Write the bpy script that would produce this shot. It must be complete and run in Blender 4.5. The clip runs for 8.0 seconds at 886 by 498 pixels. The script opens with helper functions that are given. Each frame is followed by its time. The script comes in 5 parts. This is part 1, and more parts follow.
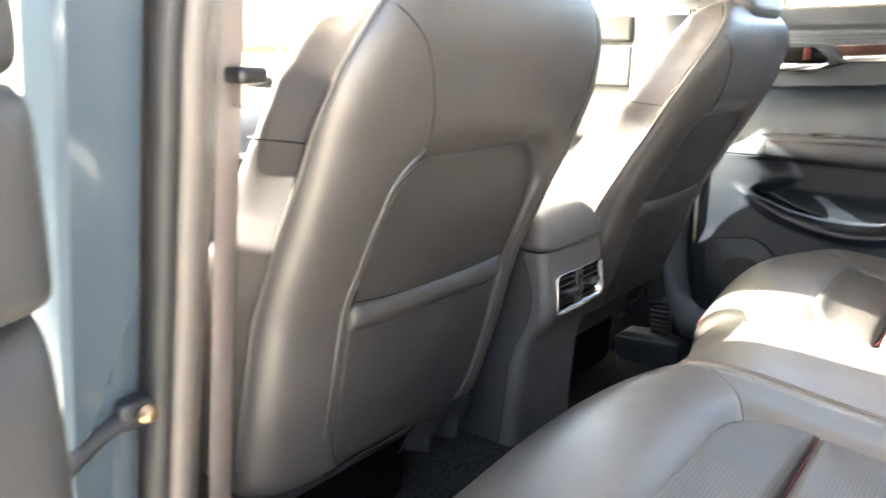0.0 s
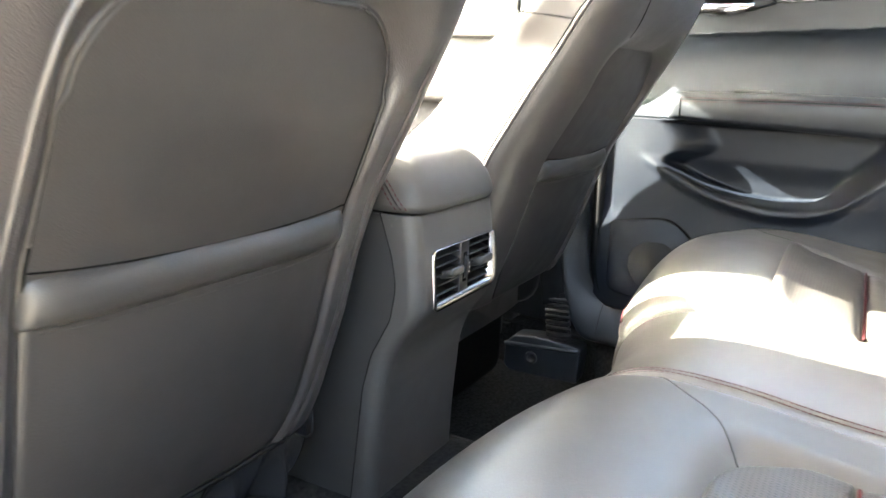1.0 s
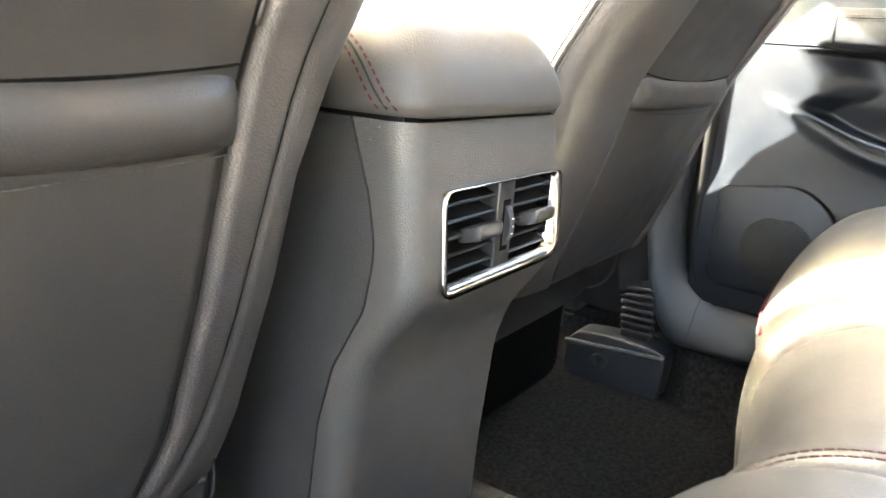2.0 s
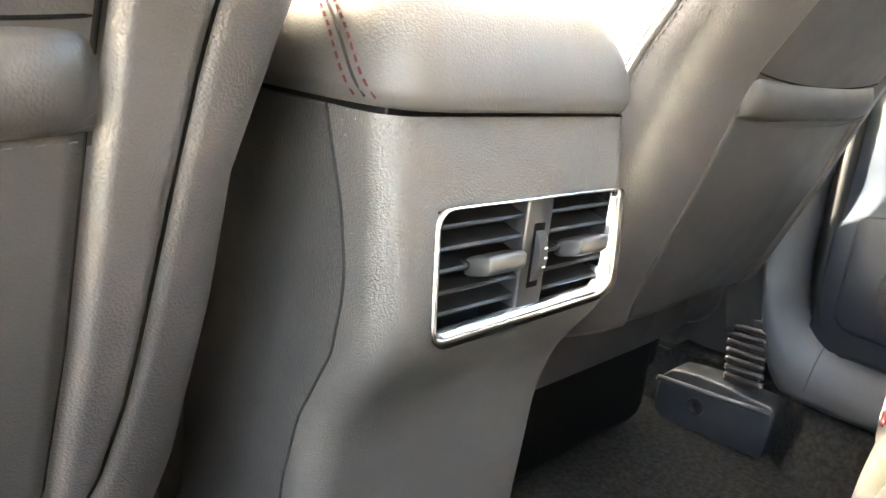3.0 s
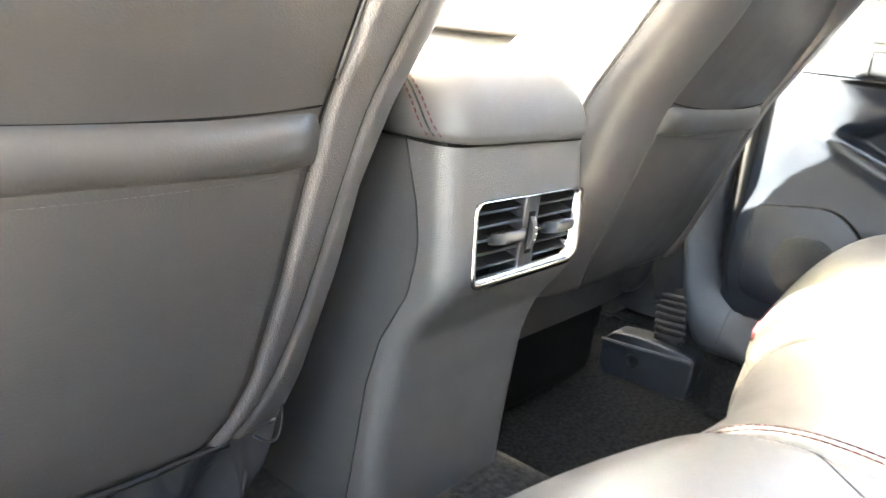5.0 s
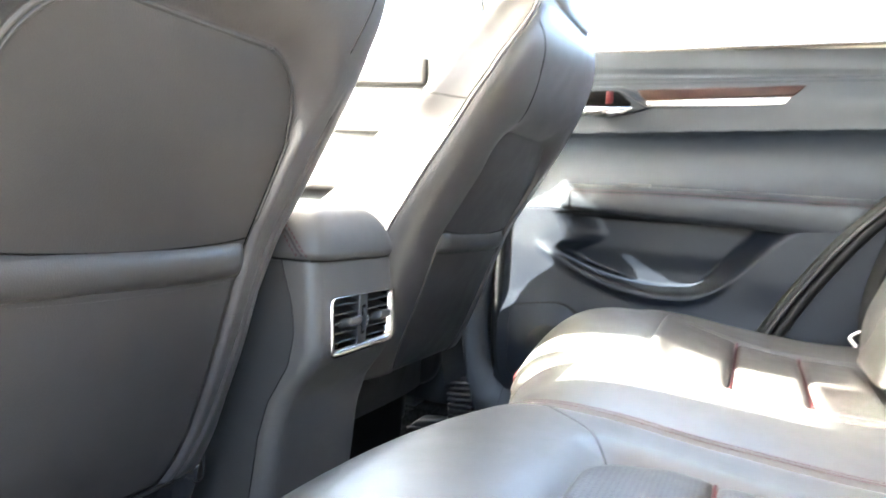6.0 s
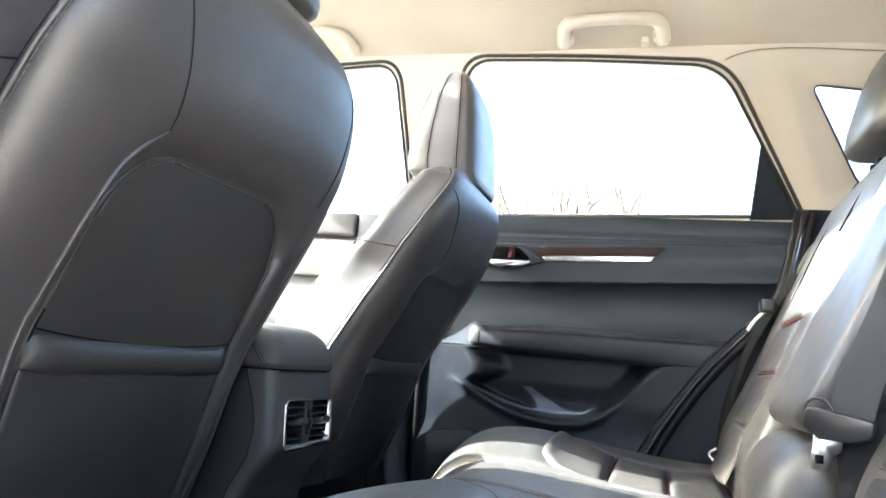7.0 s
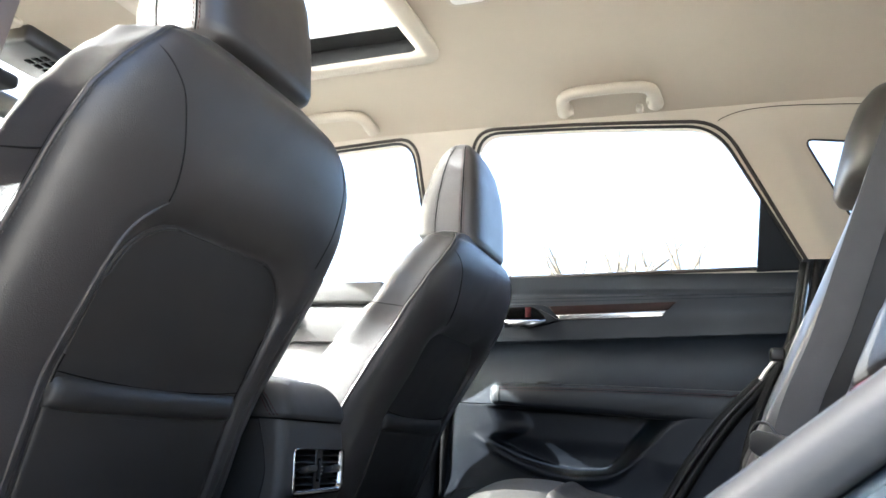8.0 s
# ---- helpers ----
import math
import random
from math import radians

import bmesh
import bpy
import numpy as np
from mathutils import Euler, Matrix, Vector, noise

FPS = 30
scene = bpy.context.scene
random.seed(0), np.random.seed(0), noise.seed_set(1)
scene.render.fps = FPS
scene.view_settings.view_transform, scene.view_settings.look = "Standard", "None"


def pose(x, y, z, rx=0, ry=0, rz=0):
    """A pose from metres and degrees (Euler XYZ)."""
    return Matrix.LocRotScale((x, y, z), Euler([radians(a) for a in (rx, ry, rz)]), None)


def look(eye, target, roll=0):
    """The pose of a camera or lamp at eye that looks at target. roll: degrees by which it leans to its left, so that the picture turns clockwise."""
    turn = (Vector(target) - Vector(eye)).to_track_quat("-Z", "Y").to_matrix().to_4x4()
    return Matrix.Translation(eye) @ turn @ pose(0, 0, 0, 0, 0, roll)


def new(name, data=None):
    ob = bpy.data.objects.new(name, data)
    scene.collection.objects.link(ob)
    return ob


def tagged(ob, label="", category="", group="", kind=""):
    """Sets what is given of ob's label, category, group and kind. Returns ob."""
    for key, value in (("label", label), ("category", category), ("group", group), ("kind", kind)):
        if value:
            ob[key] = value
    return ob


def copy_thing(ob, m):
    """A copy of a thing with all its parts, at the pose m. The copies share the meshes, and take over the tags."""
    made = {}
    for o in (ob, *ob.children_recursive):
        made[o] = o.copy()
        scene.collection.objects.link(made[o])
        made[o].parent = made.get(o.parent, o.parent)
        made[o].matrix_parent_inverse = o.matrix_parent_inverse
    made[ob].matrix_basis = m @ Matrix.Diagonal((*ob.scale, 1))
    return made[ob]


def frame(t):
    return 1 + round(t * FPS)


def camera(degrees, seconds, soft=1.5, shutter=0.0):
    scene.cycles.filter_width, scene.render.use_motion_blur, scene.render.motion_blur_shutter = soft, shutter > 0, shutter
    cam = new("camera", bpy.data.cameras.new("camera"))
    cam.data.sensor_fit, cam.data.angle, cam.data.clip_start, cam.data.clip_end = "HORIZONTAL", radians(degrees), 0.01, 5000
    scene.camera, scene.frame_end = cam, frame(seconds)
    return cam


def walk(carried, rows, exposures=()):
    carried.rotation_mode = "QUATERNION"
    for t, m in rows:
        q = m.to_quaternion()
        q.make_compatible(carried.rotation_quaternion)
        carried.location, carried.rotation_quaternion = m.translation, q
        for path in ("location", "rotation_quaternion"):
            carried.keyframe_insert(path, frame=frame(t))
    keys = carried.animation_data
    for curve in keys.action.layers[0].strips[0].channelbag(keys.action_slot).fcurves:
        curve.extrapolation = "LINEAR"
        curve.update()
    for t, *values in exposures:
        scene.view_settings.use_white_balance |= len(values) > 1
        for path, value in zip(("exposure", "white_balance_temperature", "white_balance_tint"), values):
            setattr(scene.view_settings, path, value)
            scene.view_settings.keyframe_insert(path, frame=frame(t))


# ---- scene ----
cam = camera(61.3, 8.0, 1.5, 0.3)
PATH = [
    (0, (-1.024, -0.539, 1.172), (0.496, 0.658, 0.667), 0.6),
    (0.5, (-0.884, -0.46, 1.109), (0.805, 0.517, 0.671), 1.4),
    (1, (-0.715, -0.372, 1.027), (0.992, 0.562, 0.567), 2.4),
    (1.5, (-0.55, -0.29, 0.97), (1.126, 0.676, 0.462), 3.7),
    (1.7, (-0.488, -0.264, 0.947), (1.163, 0.738, 0.427), 3.9),
    (2.8, (-0.302, -0.22, 0.916), (1.14, 1.058, 0.378), 6.2),
    (3, (-0.292, -0.223, 0.92), (1.105, 1.097, 0.368), 6.3),
    (3.5, (-0.293, -0.228, 0.929), (1.056, 1.124, 0.337), 6.0),
    (4, (-0.32, -0.241, 0.936), (1.027, 1.102, 0.319), 5.7),
    (4.2, (-0.338, -0.246, 0.94), (1.027, 1.076, 0.318), 6.0),
    (5.3, (-0.56, -0.34, 0.964), (1.04, 0.761, 0.486), 6.4),
    (5.5, (-0.618, -0.36, 0.965), (1.058, 0.663, 0.582), 5.7),
    (6, (-0.756, -0.414, 0.96), (1.089, 0.347, 0.832), 4.1),
    (6.5, (-0.874, -0.449, 0.953), (1.031, 0.15, 1.06), 4.6),
    (7, (-0.973, -0.474, 0.914), (0.92, 0.095, 1.216), 5.1),
    (7.5, (-0.998, -0.514, 0.875), (0.864, 0.06, 1.323), 4.0),
    (8, (-1.024, -0.595, 0.876), (0.777, 0.125, 1.365), 3.9),
]
EXPOSURES = [(0.0, 5.27, 6900, 5), (0.5, 5.36, 6900, 4), (1.0, 5.70, 6900, 3), (1.7, 6.27, 7400, 3), (3.0, 7.10, 7900, 3), (4.2, 7.10, 7900, 3), (5.5, 6.80, 6700, 3), (6.0, 5.92, 6400, 3), (6.5, 5.0, 6100, 3), (7.0, 4.22, 5850, 3), (8.0, 3.54, 5750, 4)]
walk(cam, [(t, look(eye, target, roll)) for t, eye, target, roll in PATH], EXPOSURES)

# ---- world, sun, exposure ----
from mathutils.bvhtree import BVHTree

SUN_AZ, SUN_EL = radians(108), radians(30.5)
SUN_DIR = Vector((-math.cos(SUN_AZ) * math.cos(SUN_EL), -math.sin(SUN_AZ) * math.cos(SUN_EL), -math.sin(SUN_EL)))
world = bpy.data.worlds.new("sky")
scene.world = world
world.use_nodes = True
wn = world.node_tree.nodes
sky = wn.new("ShaderNodeTexSky")
sky.sky_type = "NISHITA"
sky.sun_disc = False
sky.dust_density = 7.0
sky.air_density = 0.7
sky.ozone_density = 0.4
sky.sun_elevation = math.asin(-SUN_DIR.z)
sky.sun_rotation = math.atan2(-SUN_DIR.x, -SUN_DIR.y)
wn["Background"].inputs[1].default_value = 0.15
world.node_tree.links.new(sky.outputs[0], wn["Background"].inputs[0])
sun = new("sun", bpy.data.lights.new("sun", "SUN"))
sun.data.energy = 4.2
sun.data.angle = radians(0.53)
sun.data.color = (1.0, 0.95, 0.87)
sun.matrix_world = look((0, 0, 8), Vector((0, 0, 8)) + SUN_DIR)


# ---- materials ----
def material(name, color, rough=0.5, metal=0.0, bump=0.0, scale=200.0, kind="noise", spread=0.12, blotch=6.0, rough_var=0.08, coat=0.0, coat_rough=0.03, spec=0.5):
    m = bpy.data.materials.new(name)
    m.use_nodes = True
    n, l = m.node_tree.nodes, m.node_tree.links
    p = n["Principled BSDF"]
    p.inputs["Metallic"].default_value = metal
    p.inputs["Coat Weight"].default_value = coat
    p.inputs["Coat Roughness"].default_value = coat_rough
    p.inputs["Specular IOR Level"].default_value = spec
    co = n.new("ShaderNodeTexCoord")
    big = n.new("ShaderNodeTexNoise")
    big.inputs["Scale"].default_value = blotch
    big.inputs["Detail"].default_value = 5
    l.new(co.outputs["Object"], big.inputs["Vector"])
    ramp = n.new("ShaderNodeValToRGB")
    ramp.color_ramp.elements[0].position, ramp.color_ramp.elements[1].position = 0.3, 0.7
    ramp.color_ramp.elements[0].color = (*[c * (1 - spread) for c in color], 1)
    ramp.color_ramp.elements[1].color = (*[min(1, c * (1 + spread)) for c in color], 1)
    l.new(big.outputs["Fac"], ramp.inputs["Fac"])
    l.new(ramp.outputs["Color"], p.inputs["Base Color"])
    rr = n.new("ShaderNodeMapRange")
    rr.inputs["To Min"].default_value, rr.inputs["To Max"].default_value = max(0.02, rough - rough_var), min(1, rough + rough_var)
    fine = n.new("ShaderNodeTexNoise")
    fine.inputs["Scale"].default_value = blotch * 7
    l.new(co.outputs["Object"], fine.inputs["Vector"])
    l.new(fine.outputs["Fac"], rr.inputs["Value"])
    l.new(rr.outputs["Result"], p.inputs["Roughness"])
    if bump:
        b = n.new("ShaderNodeBump")
        b.inputs["Strength"].default_value = bump
        b.inputs["Distance"].default_value = 0.001
        if kind == "leather":
            v = n.new("ShaderNodeTexVoronoi")
            v.feature = "F1"
            v.inputs["Scale"].default_value = scale
            warp = n.new("ShaderNodeTexNoise")
            warp.inputs["Scale"].default_value = scale * 0.4
            mix = n.new("ShaderNodeMix")
            mix.data_type = "RGBA"
            mix.inputs["Factor"].default_value = 0.0010
            l.new(co.outputs["Object"], warp.inputs["Vector"])
            l.new(co.outputs["Object"], mix.inputs["A"])
            l.new(warp.outputs["Color"], mix.inputs["B"])
            l.new(mix.outputs["Result"], v.inputs["Vector"])
            dome = n.new("ShaderNodeMapRange")
            dome.interpolation_type = "SMOOTHSTEP"
            dome.inputs["From Min"].default_value, dome.inputs["From Max"].default_value = 0.25, 0.80
            dome.inputs["To Min"].default_value, dome.inputs["To Max"].default_value = 1.0, 0.0
            l.new(v.outputs["Distance"], dome.inputs["Value"])
            b.inputs["Distance"].default_value = 0.00035
            l.new(dome.outputs["Result"], b.inputs["Height"])
        elif kind == "weave":
            w = n.new("ShaderNodeTexWave")
            w.inputs["Scale"].default_value = scale
            w.inputs["Distortion"].default_value = 0.6
            l.new(co.outputs["Object"], w.inputs["Vector"])
            l.new(w.outputs["Fac"], b.inputs["Height"])
        else:
            f = n.new("ShaderNodeTexNoise")
            f.inputs["Scale"].default_value = scale
            f.inputs["Detail"].default_value = 6
            l.new(co.outputs["Object"], f.inputs["Vector"])
            l.new(f.outputs["Fac"], b.inputs["Height"])
        l.new(b.outputs["Normal"], p.inputs["Normal"])
    return m


LEATHER = material("leather_black", (0.0305, 0.0278, 0.0277), 0.44, spec=0.68, coat=0.24, coat_rough=0.38, bump=0.36, scale=800, kind="leather", blotch=5)
LEATHER_REAR = material("leather_bench", (0.047, 0.0440, 0.0398), 0.44, spec=0.55, coat=0.42, coat_rough=0.44, bump=0.16, scale=760, kind="leather", blotch=4)
VINYL = material("vinyl_panel", (0.0245, 0.0232, 0.0225), 0.43, spec=0.36, bump=0.16, scale=800, kind="leather", blotch=5)
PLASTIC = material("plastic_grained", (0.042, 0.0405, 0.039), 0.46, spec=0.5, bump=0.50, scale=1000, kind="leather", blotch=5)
# Same grained plastic, darkened to paint the seat's shade on the console side.
PLASTIC_SHADED = material("plastic_grained_shaded", (0.026, 0.0255, 0.025), 0.5, spec=0.32, bump=0.50, scale=1000, kind="leather", blotch=5)
PLASTIC_SMOOTH = material("plastic_smooth", (0.013, 0.013, 0.014), 0.33, bump=0.10, scale=900, blotch=8)
DOOR_PLASTIC = material("door_plastic", (0.0046, 0.0068, 0.0112), 0.43, spec=0.29, bump=0.12, scale=700, kind="leather", blotch=4)
DOOR_UPPER = material("door_upper_trim", (0.0108, 0.0150, 0.0222), 0.44, spec=0.40, bump=0.12, scale=700, kind="leather", blotch=4)
RUBBER = material("rubber", (0.014, 0.014, 0.015), 0.6, bump=0.2, scale=300, blotch=9)
GLOSS_LINING = material("shiny_lining", (0.020, 0.020, 0.021), 0.20, bump=0.3, scale=120, blotch=9, coat=0.5, coat_rough=0.15)
GLOSS_BLACK = material("gloss_black", (0.008, 0.008, 0.009), 0.08, blotch=5, rough_var=0.03)
CHROME = material("chrome", (0.52, 0.52, 0.53), 0.20, metal=1.0, blotch=14, spread=0.06, rough_var=0.06)
STEEL = material("steel", (0.55, 0.54, 0.52), 0.32, metal=1.0, blotch=20, spread=0.1)
KNOB = material("knob_grey", (0.026, 0.026, 0.026), 0.36, blotch=20, coat=0.25, coat_rough=0.2)
BRASS = material("zinc_yellow", (0.30, 0.20, 0.12), 0.35, metal=1.0, blotch=40, spread=0.2)
CARPET = material("carpet", (0.017, 0.0168, 0.0163), 0.95, spec=0.05, bump=1.0, scale=700, blotch=160, spread=0.55)
HEADLINER = material("headliner", (0.50, 0.44, 0.355), 0.92, bump=0.5, scale=900, blotch=3, spread=0.04)
BEIGE = material("beige_trim", (0.50, 0.45, 0.375), 0.6, bump=0.25, scale=600, kind="leather", blotch=4, spread=0.04)
LENS = material("lamp_lens", (0.85, 0.84, 0.80), 0.4, blotch=10, spread=0.02)
LEATHER_LID = material("leather_lid", (0.030, 0.029, 0.028), 0.62, spec=0.5, bump=0.20, scale=800, kind="leather", blotch=5)
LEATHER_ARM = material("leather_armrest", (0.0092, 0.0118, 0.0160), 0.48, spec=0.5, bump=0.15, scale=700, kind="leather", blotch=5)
TRIM_GREY = material("trim_grey_brown", (0.085, 0.074, 0.066), 0.5, bump=0.3, scale=520, kind="leather", blotch=5)
WEBBING_BROWN = material("belt_webbing_brown", (0.13, 0.105, 0.095), 0.55, bump=0.5, scale=500, kind="weave", blotch=10)
RUBBER_GREY = material("rubber_grey", (0.06, 0.06, 0.06), 0.5, bump=0.2, scale=300, blotch=8)
LEATHER_DOOR = material("leather_door", (0.032, 0.031, 0.030), 0.46, bump=0.3, scale=620, kind="leather", blotch=4)
THREAD_RED = material("thread_red", (0.042, 0.006, 0.008), 0.8, spec=0.15, blotch=60)
THREAD_GREY = material("thread_grey", (0.022, 0.022, 0.021), 0.7, blotch=60)
THREAD_MID = material("thread_mid_grey", (0.075, 0.073, 0.070), 0.7, blotch=60)
SEAM_SOFT = material("seam_leather", (0.007, 0.0068, 0.007), 0.7, spec=0.2, blotch=30)
# Near black for seams, and for shade painted in recesses and under seats.
SEAM_AND_SHADE = material("seam_and_shade_dark", (0.0018, 0.0018, 0.0018), 0.9, spec=0.06, blotch=30)
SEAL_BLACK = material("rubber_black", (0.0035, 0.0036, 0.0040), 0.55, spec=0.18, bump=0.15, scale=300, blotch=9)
SCUFF = material("scuff_plastic", (0.022, 0.025, 0.029), 0.42, spec=0.45, bump=0.35, scale=900, kind="leather", blotch=5)
SEAL_BROWN = material("rubber_brown", (0.030, 0.023, 0.019), 0.55, bump=0.2, scale=300, blotch=9)
WEBBING = material("belt_webbing", (0.042, 0.043, 0.046), 0.8, spec=0.15, bump=0.6, scale=500, kind="weave", blotch=12)
WEBBING_BLACK = material("belt_webbing_black", (0.0065, 0.0068, 0.0075), 0.7, spec=0.25, bump=0.6, scale=500, kind="weave", blotch=12)
PAINT = material("paint_blue_grey", (0.098, 0.128, 0.152), 0.22, metal=0.35, coat=1.0, blotch=3, spread=0.05)
WOOD = material("dark_wood_trim", (0.016, 0.0052, 0.0040), 0.42, spec=0.14, bump=0.03, scale=60, blotch=18, spread=0.35, coat=0.04)
ASPHALT = material("concrete", (0.40, 0.366, 0.318), 0.9, bump=0.8, scale=60, blotch=0.6, spread=0.2)
SLAT = material("slat_black", (0.0045, 0.0045, 0.0045), 0.5, spec=0.25, blotch=12)
BARK = material("bark", (0.09, 0.075, 0.055), 0.9, bump=0.8, scale=30, blotch=5, spread=0.3)


def perforated(name, color, lean=0.0):
    """Leather with a regular field of small punched holes."""
    m = material(name, color, 0.46, bump=0.3, scale=420, kind="leather", blotch=4)
    n, l = m.node_tree.nodes, m.node_tree.links
    p = n["Principled BSDF"]
    old = p.inputs["Base Color"].links[0].from_socket
    co = n.new("ShaderNodeTexCoord")
    v = n.new("ShaderNodeTexVoronoi")
    v.voronoi_dimensions = "2D"
    v.inputs["Scale"].default_value = 260
    v.inputs["Randomness"].default_value = 0.0
    turn = n.new("ShaderNodeMapping")
    turn.inputs["Rotation"].default_value = (lean, 0.0, 0.0)
    l.new(co.outputs["Object"], turn.inputs["Vector"])
    l.new(turn.outputs["Vector"], v.inputs["Vector"])
    hole = n.new("ShaderNodeMapRange")
    hole.inputs["From Min"].default_value, hole.inputs["From Max"].default_value = 0.20, 0.30
    l.new(v.outputs["Distance"], hole.inputs["Value"])
    mix = n.new("ShaderNodeMix")
    mix.data_type = "RGBA"
    mix.inputs["A"].default_value = (0.010, 0.009, 0.008, 1)
    l.new(hole.outputs["Result"], mix.inputs["Factor"])
    l.new(old, mix.inputs["B"])
    l.new(mix.outputs["Result"], p.inputs["Base Color"])
    return m


PERFORATED = perforated("leather_perforated", (0.045, 0.0415, 0.037))
PERFORATED_BACK = perforated("leather_perforated_upright", (0.034, 0.032, 0.030), radians(-67))


def dusty(name, base):
    """Grained plastic with a scatter of pale dust specks in loose drifts."""
    m = base.copy()
    m.name = name
    n, l = m.node_tree.nodes, m.node_tree.links
    p = n["Principled BSDF"]
    old = p.inputs["Base Color"].links[0].from_socket
    co = n.new("ShaderNodeTexCoord")
    v = n.new("ShaderNodeTexVoronoi")
    v.inputs["Scale"].default_value = 260
    l.new(co.outputs["Object"], v.inputs["Vector"])
    drift = n.new("ShaderNodeTexNoise")
    drift.inputs["Scale"].default_value = 22
    drift.inputs["Detail"].default_value = 3
    l.new(co.outputs["Object"], drift.inputs["Vector"])
    size = n.new("ShaderNodeMapRange")
    size.inputs["From Min"].default_value, size.inputs["From Max"].default_value = 0.55, 0.72
    size.inputs["To Min"].default_value, size.inputs["To Max"].default_value = 0.0, 0.14
    l.new(drift.outputs["Fac"], size.inputs["Value"])
    less = n.new("ShaderNodeMath")
    less.operation = "LESS_THAN"
    l.new(v.outputs["Distance"], less.inputs[0])
    l.new(size.outputs["Result"], less.inputs[1])
    mix = n.new("ShaderNodeMix")
    mix.data_type = "RGBA"
    mix.inputs["B"].default_value = (0.16, 0.155, 0.145, 1)
    l.new(less.outputs[0], mix.inputs["Factor"])
    l.new(old, mix.inputs["A"])
    l.new(mix.outputs["Result"], p.inputs["Base Color"])
    return m


PLASTIC_DUSTY = dusty("plastic_grained_dusty", PLASTIC)


def glass(name, tint):
    m = bpy.data.materials.new(name)
    m.use_nodes = True
    p = m.node_tree.nodes["Principled BSDF"]
    p.inputs["Base Color"].default_value = (*tint, 1)
    p.inputs["Transmission Weight"].default_value = 1
    p.inputs["Roughness"].default_value = 0.0
    p.inputs["IOR"].default_value = 1.02
    return m


GLASS = glass("window_glass", (0.93, 0.96, 0.95))
GLASS_DARK = glass("tinted_roof_glass", (0.85, 0.84, 0.80))


# ---- mesh tools ----
def origin(ob):
    """Where a thing's own origin lies in the world."""
    at = Vector((0, 0, 0))
    while ob:
        at += ob.location
        ob = ob.parent
    return at


def obj(name, bm, mat, parent=None, label="", smooth=True):
    me = bpy.data.meshes.new(name)
    if parent:
        bmesh.ops.translate(bm, vec=-origin(parent), verts=bm.verts)
    bm.normal_update()
    bm.to_mesh(me)
    bm.free()
    if smooth:
        me.polygons.foreach_set("use_smooth", [True] * len(me.polygons))
    me.materials.append(mat)
    ob = new(name, me)
    if parent:
        ob.parent = parent
    if label:
        ob["label"] = label
    return ob


def part(name, bm, mat, parent, label="", smooth=True):
    return obj(name, bm, mat, parent, label, smooth)


def thing(name, label, category, at=(0, 0, 0), group="", kind=""):
    e = new(name)
    e.location = at
    e.empty_display_size = 0.02
    return tagged(e, label, category, group, kind)


def interp(x, table):
    """Smooth reading of a table of (x, value) rows."""
    if x <= table[0][0]:
        return table[0][1]
    for (a, va), (b, vb) in zip(table, table[1:]):
        if x <= b:
            return va + (vb - va) * (x - a) / (b - a)
    return table[-1][1]


def spline(points, n):
    """Catmull-Rom through points, n steps a span."""
    P = [Vector(p) for p in points]
    P = [P[0] * 2 - P[1]] + P + [P[-1] * 2 - P[-2]]
    out = []
    for i in range(1, len(P) - 2):
        a, b, c, d = P[i - 1:i + 3]
        for k in range(n):
            t = k / n
            out.append(0.5 * (2 * b + (c - a) * t + (2 * a - 5 * b + 4 * c - d) * t * t + (3 * b - a - 3 * c + d) * t ** 3))
    out.append(P[-2])
    return out


def loft(rings, caps=True, closed=True):
    bm = bmesh.new()
    rows = [[bm.verts.new(p) for p in r] for r in rings]
    n = len(rows[0])
    for a, b in zip(rows, rows[1:]):
        for i in range(n if closed else n - 1):
            bm.faces.new((a[i], a[(i + 1) % n], b[(i + 1) % n], b[i]))
    if caps and closed:
        bm.faces.new(rows[0][::-1])
        bm.faces.new(rows[-1])
    bmesh.ops.recalc_face_normals(bm, faces=bm.faces)
    return bm


def tube(points, radius, sides=8, flat=1.0, n=6, smooth=True):
    """A round cord along points. flat squeezes it along its second side."""
    pts = spline(points, n) if smooth and len(points) > 2 else [Vector(p) for p in points]
    rings = []
    up = None
    for i, p in enumerate(pts):
        d = (pts[min(i + 1, len(pts) - 1)] - pts[max(i - 1, 0)]).normalized()
        if up is None:
            up = d.orthogonal().normalized()
        up = (up - d * up.dot(d)).normalized()
        s = d.cross(up)
        r = radius(i / (len(pts) - 1)) if callable(radius) else radius
        rings.append([p + (up * math.cos(a) + s * math.sin(a) * flat) * r for a in [2 * math.pi * k / sides for k in range(sides)]])
    return loft(rings)


def strap(points, width, thick, across, n=8):
    """A flat band along points, its width along the vector across."""
    pts = spline(points, n)
    across = Vector(across).normalized()
    rings = []
    for i, p in enumerate(pts):
        d = (pts[min(i + 1, len(pts) - 1)] - pts[max(i - 1, 0)]).normalized()
        w = (across - d * across.dot(d)).normalized()
        nrm = d.cross(w)
        h, t = width / 2, thick / 2
        rings.append([p + w * h * a + nrm * t * b for a, b in ((-1, -0.4), (-0.97, -1), (0.97, -1), (1, -0.4), (1, 0.4), (0.97, 1), (-0.97, 1), (-1, 0.4))])
    return loft(rings)


